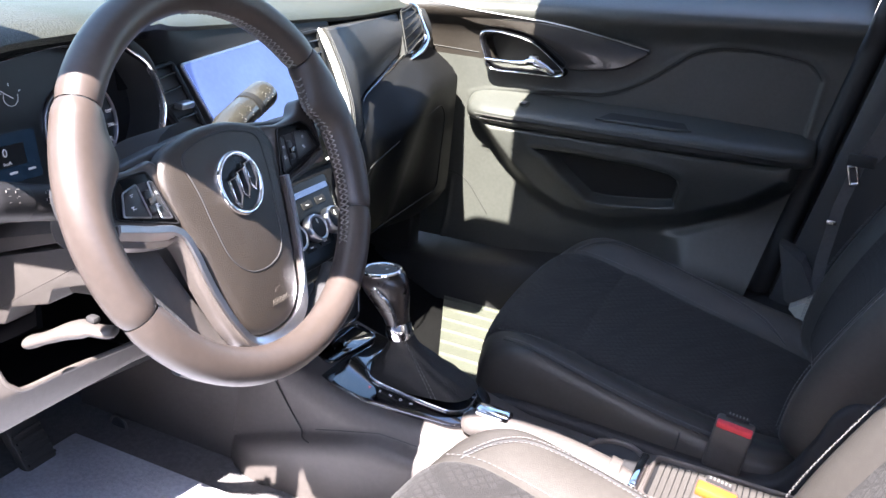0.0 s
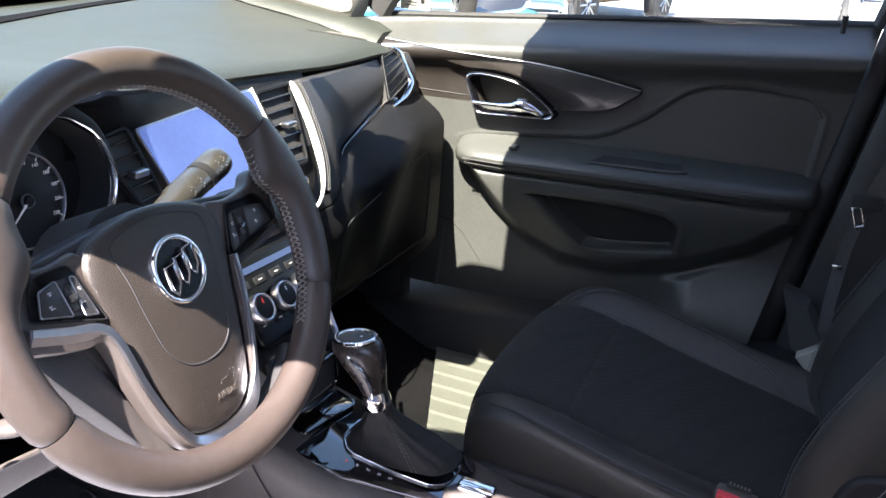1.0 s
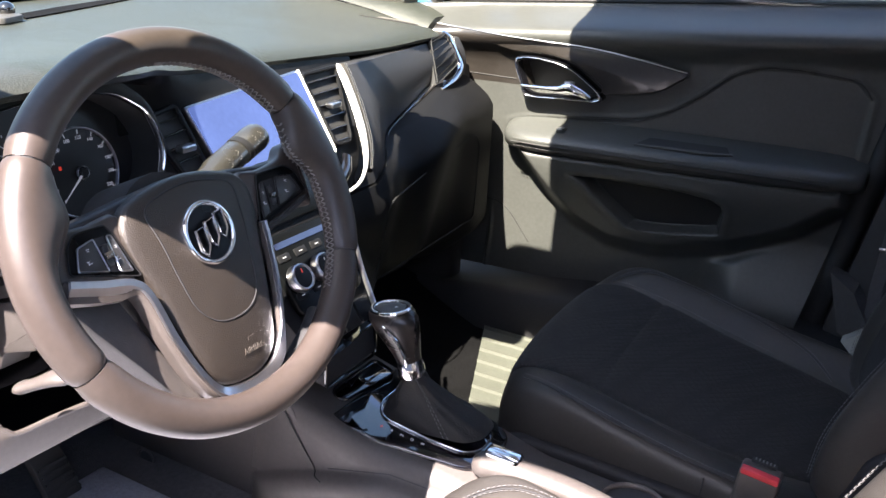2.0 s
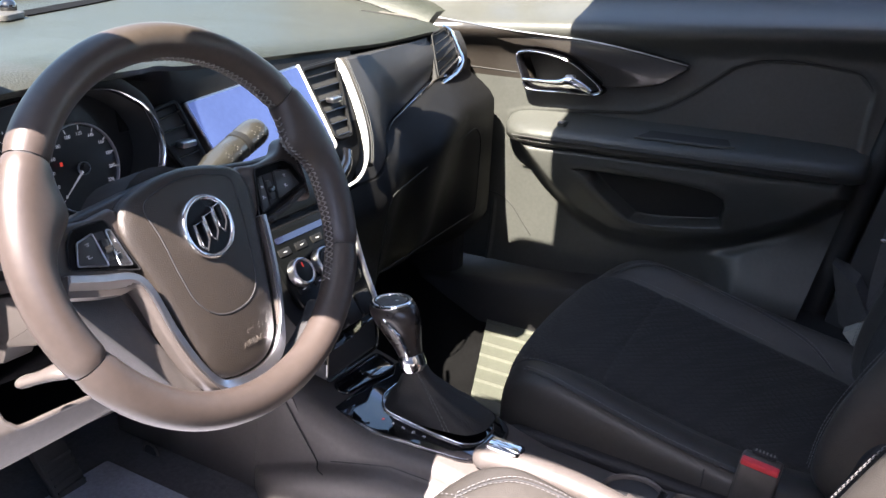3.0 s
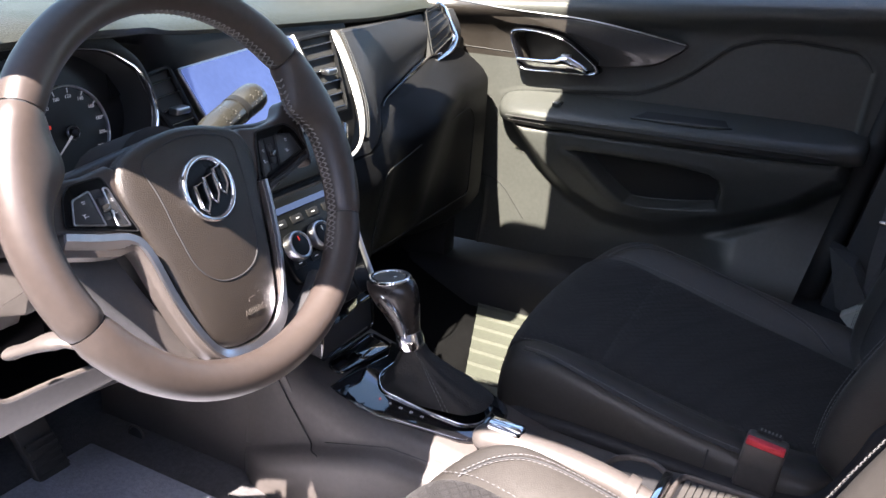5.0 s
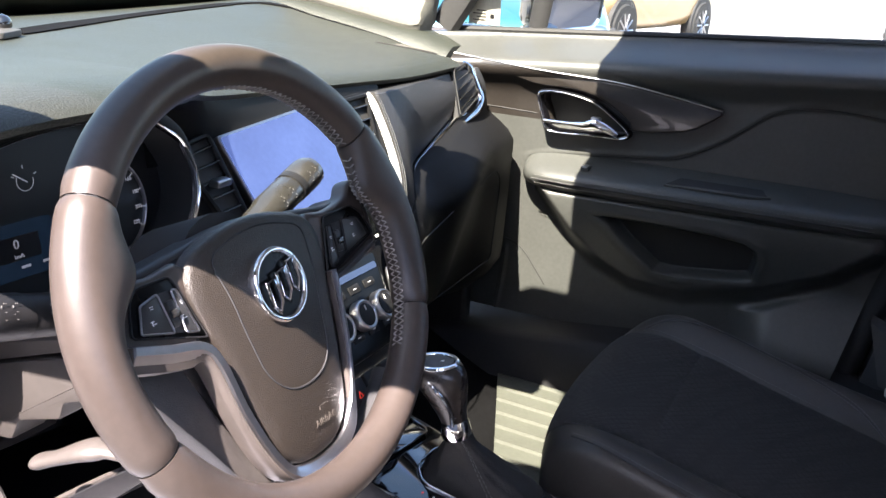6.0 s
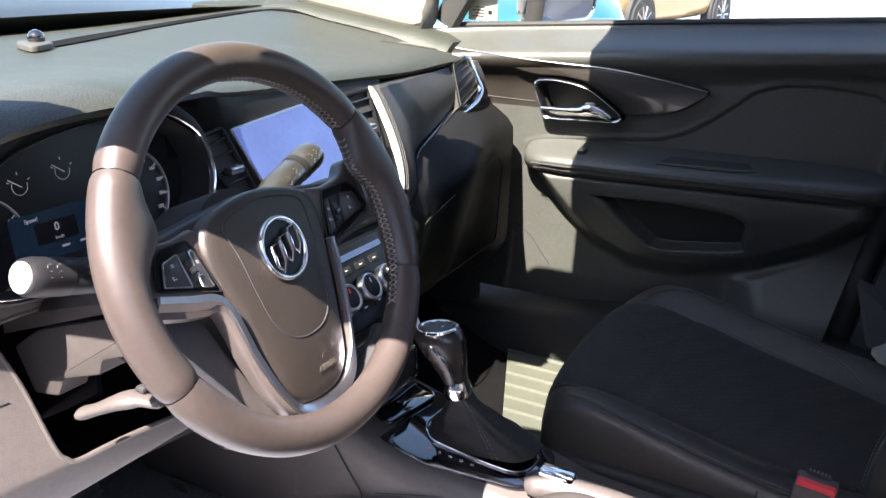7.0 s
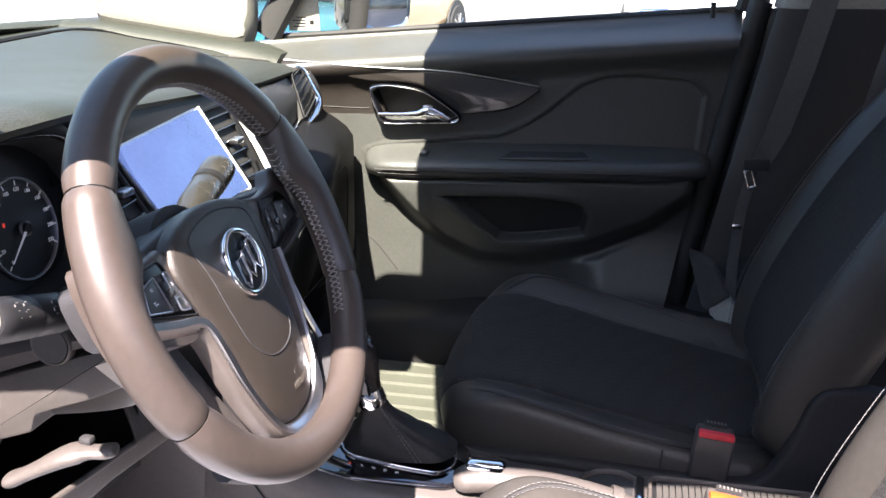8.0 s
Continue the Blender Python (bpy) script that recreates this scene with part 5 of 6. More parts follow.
# cup holder, tray
cup = thing("cup_holder", "round dark cup holder set into the console", "cup holder", (0.31, 0.39, 0.572))
part("ring", ring(0.043, 0.037, 0.012, 40, 0.004), M_CONSOLE, cup, m=Matrix.Translation((0.305, 0.390, 0.583)))
part("well", disc(0.037, 0.004, 32), M_MATT, cup, m=Matrix.Translation((0.305, 0.390, 0.5765)))
tray = thing("console_tray", "grey console tray with a ribbed mat and chrome latch", "storage tray", (0.45, 0.365, 0.58))
to = rounded([(0.352, 0.312), (0.550, 0.312), (0.575, 0.345), (0.560, 0.412), (0.352, 0.412)], 0.015, 4)
part("rim", plate(to, 0.012, 0.003, hole=[(0.455 + (x - 0.455) * 0.95, 0.362 + (y - 0.362) * 0.92) for x, y in to]), M_CONSOLE, tray, m=Matrix.Translation((0, 0, 0.592)))
part("mat", plate(to, 0.004), M_STALK, tray, m=Matrix.Translation((0, 0, 0.5845)))
for k in range(24):
    x = 0.366 + 0.0080 * k
    part("rib", box((x, 0.362, 0.5855), (0.0071, 0.088 if k < 22 else 0.07, 0.003), 0.0005, 1), M_RUBBER, tray)
part("latch", box((0.342, 0.362, 0.588), (0.012, 0.080, 0.012), 0.004, 3), M_CHROME, tray)

# ---- seats ----
SEAT_Y = 0.695
# stations of the cushion from the nose to the rear: x, height of the middle, spread, how far the nose bows
CUSH = [(0.024, 0.566, 0.80, 0.040), (0.027, 0.602, 0.85, 0.038), (0.041, 0.630, 0.905, 0.034), (0.067, 0.647, 0.955, 0.028), (0.11, 0.652, 1.0, 0.018), (0.16, 0.645, 1.0, 0.008), (0.22, 0.632, 1.0, 0.0), (0.30, 0.613, 1.0, 0.0), (0.38, 0.597, 1.0, 0.0), (0.46, 0.584, 0.985, 0.0), (0.55, 0.576, 0.95, 0.0)]
SECTION = [(0.0, -0.004), (0.07, -0.002), (0.122, 0.001), (0.146, 0.003), (0.164, 0.012), (0.187, 0.019), (0.206, 0.022), (0.218, 0.017), (0.2255, 0.001), (0.228, -0.045)]
BOL = lambda x: 0.25 + 0.75 * float(step(x, 0.03, 0.16))
LEAN = 0.10  # the cushion stands a little higher towards the door


def cushion_z(x, a):
    """Height of the cushion's skin at x and an offset a towards the door."""
    zc = float(np.interp(x, [c[0] for c in CUSH], [c[1] for c in CUSH]))
    return zc + BOL(x) * float(np.interp(abs(a), [q[0] for q in SECTION], [q[1] for q in SECTION])) + LEAN * a


def build_seat(back, label):
    yc = SEAT_Y
    s = thing("front_seat", label, "seat", (0.3, yc, 0.46), group="front seats")

    def full(half, x, bow=0.0):
        both = [(-a, z) for a, z in half[::-1]] + list(half[1:])
        return [(x + bow * (a / 0.2) ** 2, yc + a, z + LEAN * a) for a, z in both]

    rings = []
    for x, zc, sp2, bow in CUSH:
        half = [(a * sp2, zc + (BOL(x) * d if d > 0 else d)) for a, d in SECTION] + [(0.222 * sp2, min(0.53, zc - 0.03))]
        rings.append(full(half, x, bow))
    part("cushion", loft(rings), M_LEATHER, s, sub=2, angle=180)

    def insert(rows_, name, lab=""):
        """A cloth panel laid over the leather, its edge tucked in."""
        rr = []
        for x, zc, sp2, bow, wd in rows_:
            half = [(0.0, -0.004), (0.05, -0.003), (0.10, -0.001), (0.13, 0.0015), (0.1475, 0.0005), (0.149, -0.010)]
            rr.append(full([(a * sp2 * wd, zc + d + 0.004) for a, d in half], x, bow))
        return part(name, loft(rr, closed=False), M_CLOTH, s, lab, sub=2, angle=180)

    insert([(0.0245, 0.575, 0.81, 0.040, 1.02), (0.0275, 0.604, 0.85, 0.038, 1.03), (0.041, 0.632, 0.905, 0.034, 1.04), (0.067, 0.649, 0.955, 0.028, 1.04), (0.11, 0.654, 1.0, 0.020, 1.02), (0.15, 0.648, 1.0, 0.016, 1.0), (0.183, 0.6395, 1.0, 0.016, 1.0), (0.187, 0.6355, 1.0, 0.016, 1.0), (0.191, 0.6385, 1.0, 0.016, 1.0), (0.22, 0.633, 1.0, 0.012, 1.0), (0.30, 0.613, 1.0, 0.0, 0.97), (0.38, 0.597, 1.0, 0.0, 0.95), (0.46, 0.584, 0.985, 0.0, 0.90), (0.53, 0.576, 0.95, 0.0, 0.80)], "cloth_insert", "black woven cloth seat panel with a cross seam")
    # two rows of thread over the outer bolster, one along the inner side edge
    crest = [(0.098, 0.150), (0.125, 0.176), (0.16, 0.194), (0.22, 0.201), (0.30, 0.198), (0.37, 0.187), (0.43, 0.167), (0.475, 0.130)]
    for off in (0.0, 0.007):
        path = spline([(x, yc + a + off, cushion_z(x, a + off) + 0.0012) for x, a in crest], 8)
        part("stitching", stitches(path, 0.0035, 0.0022, 0.0006), M_THREAD, s, flat=True)
    path = spline([(x, yc + a + 0.0035, cushion_z(x, a + 0.0035) + 0.0002) for x, a in crest], 8)
    part("seam", tube(path, 0.0011, 6), M_MATT, s)
    edge_n = [(x, yc - a, cushion_z(x, -a) + 0.0004) for x, a in ((0.10, 0.196), (0.14, 0.206), (0.20, 0.210), (0.28, 0.211), (0.36, 0.210), (0.44, 0.206))]
    part("stitching", stitches([(x, y + 0.006, z + 0.0022) for x, y, z in spline(edge_n, 8)], 0.0035, 0.0022, 0.0006), M_THREAD, s, flat=True)
    part("seam", tube(spline(edge_n, 6), 0.0011, 6), M_MATT, s)
    for sy in (-1, 1):
        path = spline([(x, yc + sy * (wd + 0.002), cushion_z(x, sy * (wd + 0.002)) + 0.0016) for x, wd in ((0.075, 0.149), (0.12, 0.152), (0.20, 0.151), (0.30, 0.148), (0.38, 0.144))], 8)
        part("stitching", stitches(path, 0.003, 0.003, 0.0005), M_THREAD, s, flat=True)
    path = [(0.371, yc - 0.2235, 0.596), (0.370, yc - 0.2262, 0.575), (0.367, yc - 0.2250, 0.552)]
    part("seam", tube(spline(path, 4), 0.0012, 6, up=(0, 1, 0)), M_MATT, s)
    # base: side covers
    for sy in (-1, 1):
        pts = [(0.060, 0.535), (0.10, 0.566), (0.16, 0.574), (0.27, 0.572), (0.40, 0.566), (0.48, 0.566), (0.510, 0.590), (0.533, 0.643), (0.548, 0.690), (0.575, 0.712), (0.635, 0.711), (0.665, 0.68), (0.64, 0.52), (0.56, 0.47), (0.10, 0.47), (0.055, 0.50)]
        m = axes((0, yc + sy * 0.240, 0), (1, 0, 0), (0, 0, 1), (0, -1, 0))
        part("side_cover", plate([tuple(q)[:2] for q in spline([(x, z, 0) for x, z in pts], 4, True)], 0.022, 0.009, 4), M_SEATPL, s, m=m if sy < 0 else m @ Matrix.Translation((0, 0, 0.022)))
    part("rail", box((0.33, yc, 0.478), (0.55, 0.38, 0.036), 0.01), M_MATT, s)
    part("front_skirt", box((0.085, yc, 0.525), (0.05, 0.40, 0.09), 0.02, 3), M_SEATPL, s)
    # backrest, leaning back
    bm_ = axes((0.462 + back, yc, 0.600), (0.891, 0, -0.454), (0, 1, 0), (0.454, 0, 0.891))
    ROWS_B = ((0.0, 0.205, 0.030, 0.10), (0.035, 0.222, 0.010, 0.12), (0.10, 0.232, -0.012, 0.13), (0.18, 0.236, -0.021, 0.13), (0.31, 0.240, -0.022, 0.125), (0.42, 0.236, -0.014, 0.12), (0.52, 0.222, 0.004, 0.11), (0.58, 0.200, 0.024, 0.09), (0.61, 0.165, 0.05, 0.05))
    rr = []
    for h, wd, fwd, thick in ROWS_B:
        front_ = [(0.0, fwd + 0.040), (0.09, fwd + 0.038), (0.140, fwd + 0.030), (0.160, fwd + 0.018), (0.188, fwd + 0.003), (0.213, fwd), (0.232, fwd + 0.010), (0.246, fwd + 0.036), (0.250, fwd + 0.07), (0.243, fwd + thick)]
        k = wd / 0.25
        front_ = [(a * k, b) for a, b in front_]
        rr.append([(b, -a, h) for a, b in front_[::-1]] + [(b, a, h) for a, b in front_[1:]])
    part("backrest", loft(rr), M_LEATHER, s, m=bm_, sub=2, angle=180)
    rr = []
    for h, wd, fwd, thick in ROWS_B[1:-1]:
        k = wd / 0.25
        fr = [(0.0, fwd + 0.036), (0.09, fwd + 0.034), (0.138, fwd + 0.026), (0.154, fwd + 0.020)]
        rr.append([(b, -a * k, h) for a, b in fr[::-1]] + [(b, a * k, h) for a, b in fr[1:]])
    part("back_insert", loft(rr, closed=False), M_CLOTH, s, "black woven cloth seat panel", m=bm_, sub=2, angle=180)
    for sy in (-1, 1):
        for off in (0.0, 0.007):
            path = spline([(fwd + 0.001 + off * 0.4, sy * (0.212 + off) * wd / 0.25, h) for h, wd, fwd, thick in ROWS_B[1:7]], 10)
            part("stitching", stitches([bm_ @ q for q in path], 0.0035, 0.0022, 0.0006, lift=(-0.0022, 0, 0)), M_THREAD, s, flat=True)
    part("head_rest", box((0.06, 0, 0.71), (0.09, 0.24, 0.16), 0.035, 4), M_LEATHER, s, m=bm_)
    for sy in (-0.06, 0.06):
        part("head_rest_post", tube([(0.06, sy, 0.57), (0.06, sy, 0.67)], 0.006, 10, up=(0, 1, 0)), M_CHROME, s, m=bm_)
    return s


build_seat(0.0, "black passenger seat, leather bolsters and cloth middle, pale stitching")
drv = build_seat(-0.080, "driver's seat, leather bolsters and cloth middle, sunlit edge")
drv.matrix_world = Matrix.Translation((0.3 + 0.085, 0.0, 0.46 + 0.006))


def buckle(x, y, z, lean, red):
    b = thing("seat_belt_buckle", "grey seat belt buckle with a red release" if red else "grey seat belt buckle with an orange-marked release", "seat belt buckle", (x, y, z - 0.12))
    m = Matrix.Translation((x, y, z)) @ Matrix.Rotation(radians(lean), 4, "Y")
    part("housing", box((0, 0, -0.035), (0.050, 0.030, 0.070), 0.005, 3), M_BUCKLE, b, m=m)
    if red:
        part("release", box((0.0, -0.0105, -0.003), (0.046, 0.012, 0.0085), 0.002), M_RED, b, m=m)
    else:
        part("release", box((0.0, -0.007, -0.003), (0.046, 0.018, 0.012), 0.003), M_ORANGE, b, m=m)
    part("slot", box((0.0, 0.009, 0.003), (0.030, 0.006, 0.004)), M_MATT, b, m=m)
    for k in range(6):
        part("tooth", box((-0.011 + 0.0045 * k, 0.009, 0.0052), (0.002, 0.005, 0.002)), M_GREYPL, b, m=m, flat=True)
    part("stem", tube([(0, 0, -0.068), (0.01, 0.004, -0.13)], 0.012, 8, squash=0.5, up=(0, 1, 0)), M_MATT, b, m=m)
    return b


buckle(0.438, 0.474, 0.632, 6, True)
buckle(0.440, 0.302, 0.638, 8, False)

# ---- passenger door ----
door = thing("passenger_side_door", "closed black passenger door with padded armrest and chrome handle", "car door", (0.1, 1.1, 0.55))
RX = lambda z: 0.385 + 0.20 * (z - 0.61)  # rear edge of the panel
nx, nz = 400, 290
U, Z = np.meshgrid(np.linspace(0, 1, nx), np.linspace(1.135, 0.56, nz))
X = -0.435 + U * (RX(Z) + 0.435)
SILL = 1.080 + 0.066 * (X + 0.44)  # height of the window sill
Zs = Z + (SILL - 1.135) * step(Z, 0.95, 1.135)
D = np.zeros(X.shape)
up = Zs - SILL
D += 0.030 * np.exp(-((up + 0.055) / 0.030) ** 2)
D -= 0.055 * step(up, -0.045, 0.0)
uph = [(-0.205, 0.872), (-0.178, 0.881), (-0.041, 0.898), (0.05, 0.907), (0.095, 0.925), (0.143, 0.956), (0.204, 1.007), (0.249, 1.024), (0.312, 1.027), (0.40, 1.018), (0.428, 0.99), (0.42, 0.88), (0.2, 0.86), (-0.18, 0.85)]
ins = sdf(X, Zs, uph)
D -= 0.003 * step(ins, -0.004, 0.004)
D += 0.0012 * np.exp(-((ins + 0.006) / 0.005) ** 2)
bol = [(-0.205, 0.86), (-0.186, 0.812), (-0.121, 0.734), (-0.069, 0.684), (0.004, 0.648), (0.115, 0.642), (0.246, 0.678), (0.36, 0.735), (0.44, 0.80), (0.44, 0.87)]
b_in = sdf(X, Zs, bol)
D += (0.014 + 0.040 * step(Zs, 0.64, 0.83)) * step(b_in, -0.003, 0.040)
D += 0.050 * step(0.735 - Zs, 0.0, 0.15) * step(X, 0.19, 0.27) * (1 - step(b_in, -0.012, 0.004))
pock = [(-0.044, 0.800), (-0.031, 0.782), (0.003, 0.748), (0.045, 0.712), (0.060, 0.704), (0.106, 0.704), (0.211, 0.720), (0.225, 0.735), (0.205, 0.795)]
pock = [tuple(q)[:2] for q in spline([(x, z, 0) for x, z in pock], 4, True)]
p_in = sdf(X, Zs, pock)
D -= 0.034 * step(p_in, 0.0, 0.012)
D += 0.0015 * np.exp(-((p_in + 0.008) / 0.007) ** 2)
ho = [(-0.196, 0.995), (-0.180, 1.006), (-0.140, 1.006), (-0.090, 0.996), (-0.050, 0.972), (-0.020, 0.947), (-0.030, 0.934), (-0.10, 0.932), (-0.168, 0.931), (-0.182, 0.955)]
hs = [tuple(q)[:2] for q in spline([(x, z, 0) for x, z in ho], 4, True)]
hc = (-0.115, 0.967)
hi_ = [(hc[0] + (x - hc[0]) * 0.90, hc[1] + (z - hc[1]) * 0.84) for x, z in hs]
D -= 0.050 * step(sdf(X, Zs, hi_), 0.0, 0.004)
D += 0.004 * np.exp(-((X + 0.235 + 0.5 * (0.70 - Zs) ** 2 + 0.0) / 0.004) ** 2) * step(0.70 - Zs, 0, 0.02)
# the mouth of the pocket runs through the grid's own points
off_ = p_in - 0.0125
g_z, g_x = np.gradient(p_in)
g_z, g_x = g_z / np.gradient(Zs)[0], g_x / np.gradient(X)[1]
near = np.abs(off_) < 0.0011
X, Zs = np.where(near, X - off_ * g_x, X), np.where(near, Zs - off_ * g_z, Zs)
p_in = np.where(near, 0.0125, p_in)
YY = 1.040 + 0.07 * (X + 0.1) - D
YY = YY - 0.035 * step(-X, 0.30, 0.43) + 0.01
front_in = sdf(X, Zs, [(-0.40, 1.056), (-0.36, 1.0515), (-0.20, 1.0400), (-0.10, 1.034), (-0.05, 1.030), (-0.02, 0.95), (-0.06, 0.947), (-0.19, 0.947), (-0.30, 0.946), (-0.40, 0.95)])
kind_ = np.where(p_in[:-1, :-1] + p_in[1:, 1:] + p_in[:-1, 1:] + p_in[1:, :-1] > 4 * 0.01255, 1, np.where(front_in[:-1, :-1] + front_in[1:, 1:] > 0, 2, 0))
pocket_bm, spear_bm, bm = bmesh.new(), bmesh.new(), bmesh.new()
for sheet_, inside in ((pocket_bm, 1), (spear_bm, 2), (bm, 0)):
    grid = [[sheet_.verts.new((X[i, j], YY[i, j], Zs[i, j])) for j in range(nx)] for i in range(nz)]
    for i in range(nz - 1):
        for j in range(nx - 1):
            if kind_[i, j] == inside:
                sheet_.faces.new((grid[i][j], grid[i][j + 1], grid[i + 1][j + 1], grid[i + 1][j]))
    bmesh.ops.delete(sheet_, geom=[v for v in sheet_.verts if not v.link_faces], context="VERTS")
part("trim_panel", spear_bm, M_SPEAR, door, "dark polished trim round the handle", angle=55)
# darker than the panel: the shade of its depth is in the colour
part("map_pocket", pocket_bm, M_MATT, door, "map pocket in the lower door, inside coloured dark for shade")
rim_v = [grid[0][j] for j in range(nx)]
back_v = [bm.verts.new((v.co.x, 1.13 + 0.02, v.co.z)) for v in rim_v]
for j in range(nx - 1):
    bm.faces.new((rim_v[j], back_v[j], back_v[j + 1], rim_v[j + 1]))
part("panel", bm, M_DOOR, door, "black moulded door panel with armrest and map pocket", angle=55)


def on_door(x, z, lift=0.0):
    """A point just off the door panel."""
    i = int(np.argmin(np.abs(Zs[:, nx // 2] - z)))
    j = int(np.argmin(np.abs(X[i] - x)))
    i = int(np.argmin(np.abs(Zs[:, j] - z)))
    return Vector((x, float(YY[i, j]) - lift, z))


# trim spear above the handle
so2 = [(-0.33, 1.044), (-0.20, 1.038), (-0.052, 1.031), (0.04, 1.020), (0.128, 1.006), (0.110, 0.983), (0.071, 0.962), (-0.015, 0.951), (-0.022, 0.965), (-0.05, 0.985), (-0.09, 1.004), (-0.14, 1.012), (-0.20, 1.012), (-0.28, 1.030)]
m = axes((0, 1.040, 0), (0.998, 0.066, 0), (0, 0, 1), (0.066, -0.998, 0))
part("trim_spear", plate([tuple(q)[:2] for q in spline([(x, z, 0) for x, z in so2], 3, True)], 0.030, 0.004, 3), M_SPEAR, door, "dark polished trim spear", m=m @ Matrix.Translation((0, 0.0, 0.006)))
part("chrome_line", tube([Vector((x, min(1.040 + 0.066 * x - 0.0075, on_door(x, z, 0.001).y), z)) for x, z in [tuple(q)[:2] for q in spline([(-0.43, 1.058, 0), (-0.36, 1.051, 0), (-0.20, 1.040, 0), (-0.052, 1.033, 0), (0.04, 1.0215, 0), (0.130, 1.0065, 0)], 6)]], 0.0010, 8), M_SATIN, door)
part("trim_seam", tube([on_door(x, z, 0.0004) for x, z in zip(np.linspace(-0.41, -0.20, 16), np.linspace(0.962, 0.957, 16))], 0.0010, 6), M_MATT, door)
line_ = [q for q in spline([(x, z, 0) for x, z in uph[:11]], 8)]
part("panel_seam", tube([on_door(q.x, q.y, 0.0002) for q in line_], 0.0009, 6), M_MATT, door)
part("panel_seam", tube([on_door(q.x, q.y, 0.0002) for q in spline([(-0.262, 0.706, 0), (-0.237, 0.707, 0), (-0.221, 0.703, 0), (-0.197, 0.687, 0), (-0.170, 0.653, 0), (-0.151, 0.628, 0)], 5)], 0.0011, 6), M_MATT, door)
hm = m @ Matrix.Translation((0, 0, 0.011))
hz = part("handle_bezel", plate(hs, 0.03, 0.004, hole=hi_), M_GLOSS, door, "gloss black and chrome handle bezel", m=hm)
part("handle_cup", plate(hi_, 0.002), M_MATT, hz, m=hm @ Matrix.Translation((0, 0, -0.050)))
part("bezel_chrome", tube([(x, z, 0.001) for x, z in [(hc[0] + (x - hc[0]) * 0.955, hc[1] + (z - hc[1]) * 0.93) for x, z in hs]], 0.0010, 8, closed=True, up=(0, 0.2, 1)), M_CHROME, hz, m=hm)
hl = spline([(-0.176, 0.950, 0.0), (-0.14, 0.951, 0.005), (-0.10, 0.953, 0.009), (-0.082, 0.958, 0.010), (-0.060, 0.952, 0.008), (-0.040, 0.942, 0.003)], 6)
part("handle_lever", tube(hl, 0.0060, 10, squash=0.8, up=(0, 0, 1), taper=[0.7 + 0.9 * max(0, math.sin((k / 30 - 0.25) * 4.2)) * (k > 8) for k in range(len(hl))]), M_CHROME, hz, "chrome door handle", m=hm)
part("lock_knob", box((-0.080, 0.964, 0.006), (0.018, 0.012, 0.012), 0.003, 2), M_SATIN, hz, m=hm)
# armrest: padded shelf with a stitched edge
def arm_ring(x, k=1.0):
    dy = 0.07 * (x + 0.1)
    sec = [(1.090, 0.905), (1.066, 0.898), (1.048, 0.889), (1.018, 0.878), (0.996, 0.870), (0.984, 0.862), (0.980, 0.853), (0.982, 0.843), (0.990, 0.834), (1.010, 0.825), (1.090, 0.818)]
    return [(x, 1.078 + (y - 1.078) * k + dy, 0.856 + (z - 0.856) * (0.45 + 0.55 * k) + 0.008 * (x + 0.2)) for y, z in sec]


ar = part("armrest", loft([arm_ring(x, k) for x, k in ((-0.212, 0.30), (-0.207, 0.55), (-0.196, 0.74), (-0.176, 0.88), (-0.14, 0.97), (-0.08, 1.0), (0.0, 1.0), (0.1, 1.0), (0.2, 1.0), (0.28, 1.0), (0.34, 0.96), (0.39, 0.90), (0.420, 0.82), (0.440, 0.66), (0.448, 0.48))]), M_DOOR, door, "padded black armrest with stitched edge", sub=2, angle=180)
sw = part("window_switch", box((-0.085, 1.016, 0.8775), (0.016, 0.026, 0.009), 0.003), M_DOOR, ar, "window switch")
part("switch_edge", box((-0.085, 1.010, 0.8815), (0.010, 0.016, 0.003), 0.001), M_SATIN, sw, "silver switch tip")
edge = lambda x, i, lift: Vector(arm_ring(x, 1.0 if x > -0.1 else (0.93 + 0.07 * step(x, -0.19, -0.1)))[i]) + Vector((0, -lift, 0.3 * lift))
for i_, dz in ((6, 0.004), (7, -0.001)):
    part("stitching", stitches([edge(x, i_, 0.0006) + Vector((0, 0, dz)) for x in np.linspace(-0.17, 0.395, 92)], 0.004, 0.003, 0.0006), M_THREAD, ar, flat=True)
part("armrest_gap", tube([edge(x, 6, -0.0004) + Vector((0, 0, -0.003)) for x in np.linspace(-0.175, 0.395, 66)], 0.0016, 6), M_MATT, ar)
# flat plate on the armrest, coloured as the shade of a recess
pc = [(0.062, 1.012), (0.080, 1.036), (0.215, 1.046), (0.225, 1.030), (0.205, 1.022)]
az = lambda y, x: 0.878 + 0.36 * (y - 1.018 - 0.07 * (x + 0.1)) + 0.008 * (x + 0.2)
pull = part("pull_shade_plate", loft([[(x, y, az(y, x) + h) for x, y in pc] for h in (0.0022, -0.004)]), M_MATT, ar, "raised plate, dark for the shade of a pull recess")
part("pull_lip", tube([(x, y, az(y, x) + 0.0015) for x, y in ((0.058, 1.009), (0.12, 1.014), (0.19, 1.019), (0.232, 1.027))], 0.0035, 8, taper=[0.5, 1.0, 1.0, 0.5]), M_DOOR, pull)

part("lock_pin", tube([(0.432, 1.093, 1.13), (0.432, 1.093, 1.158)], 0.005, 10, up=(0, 1, 0), taper=[0.8, 1.0]), M_MATT, door)
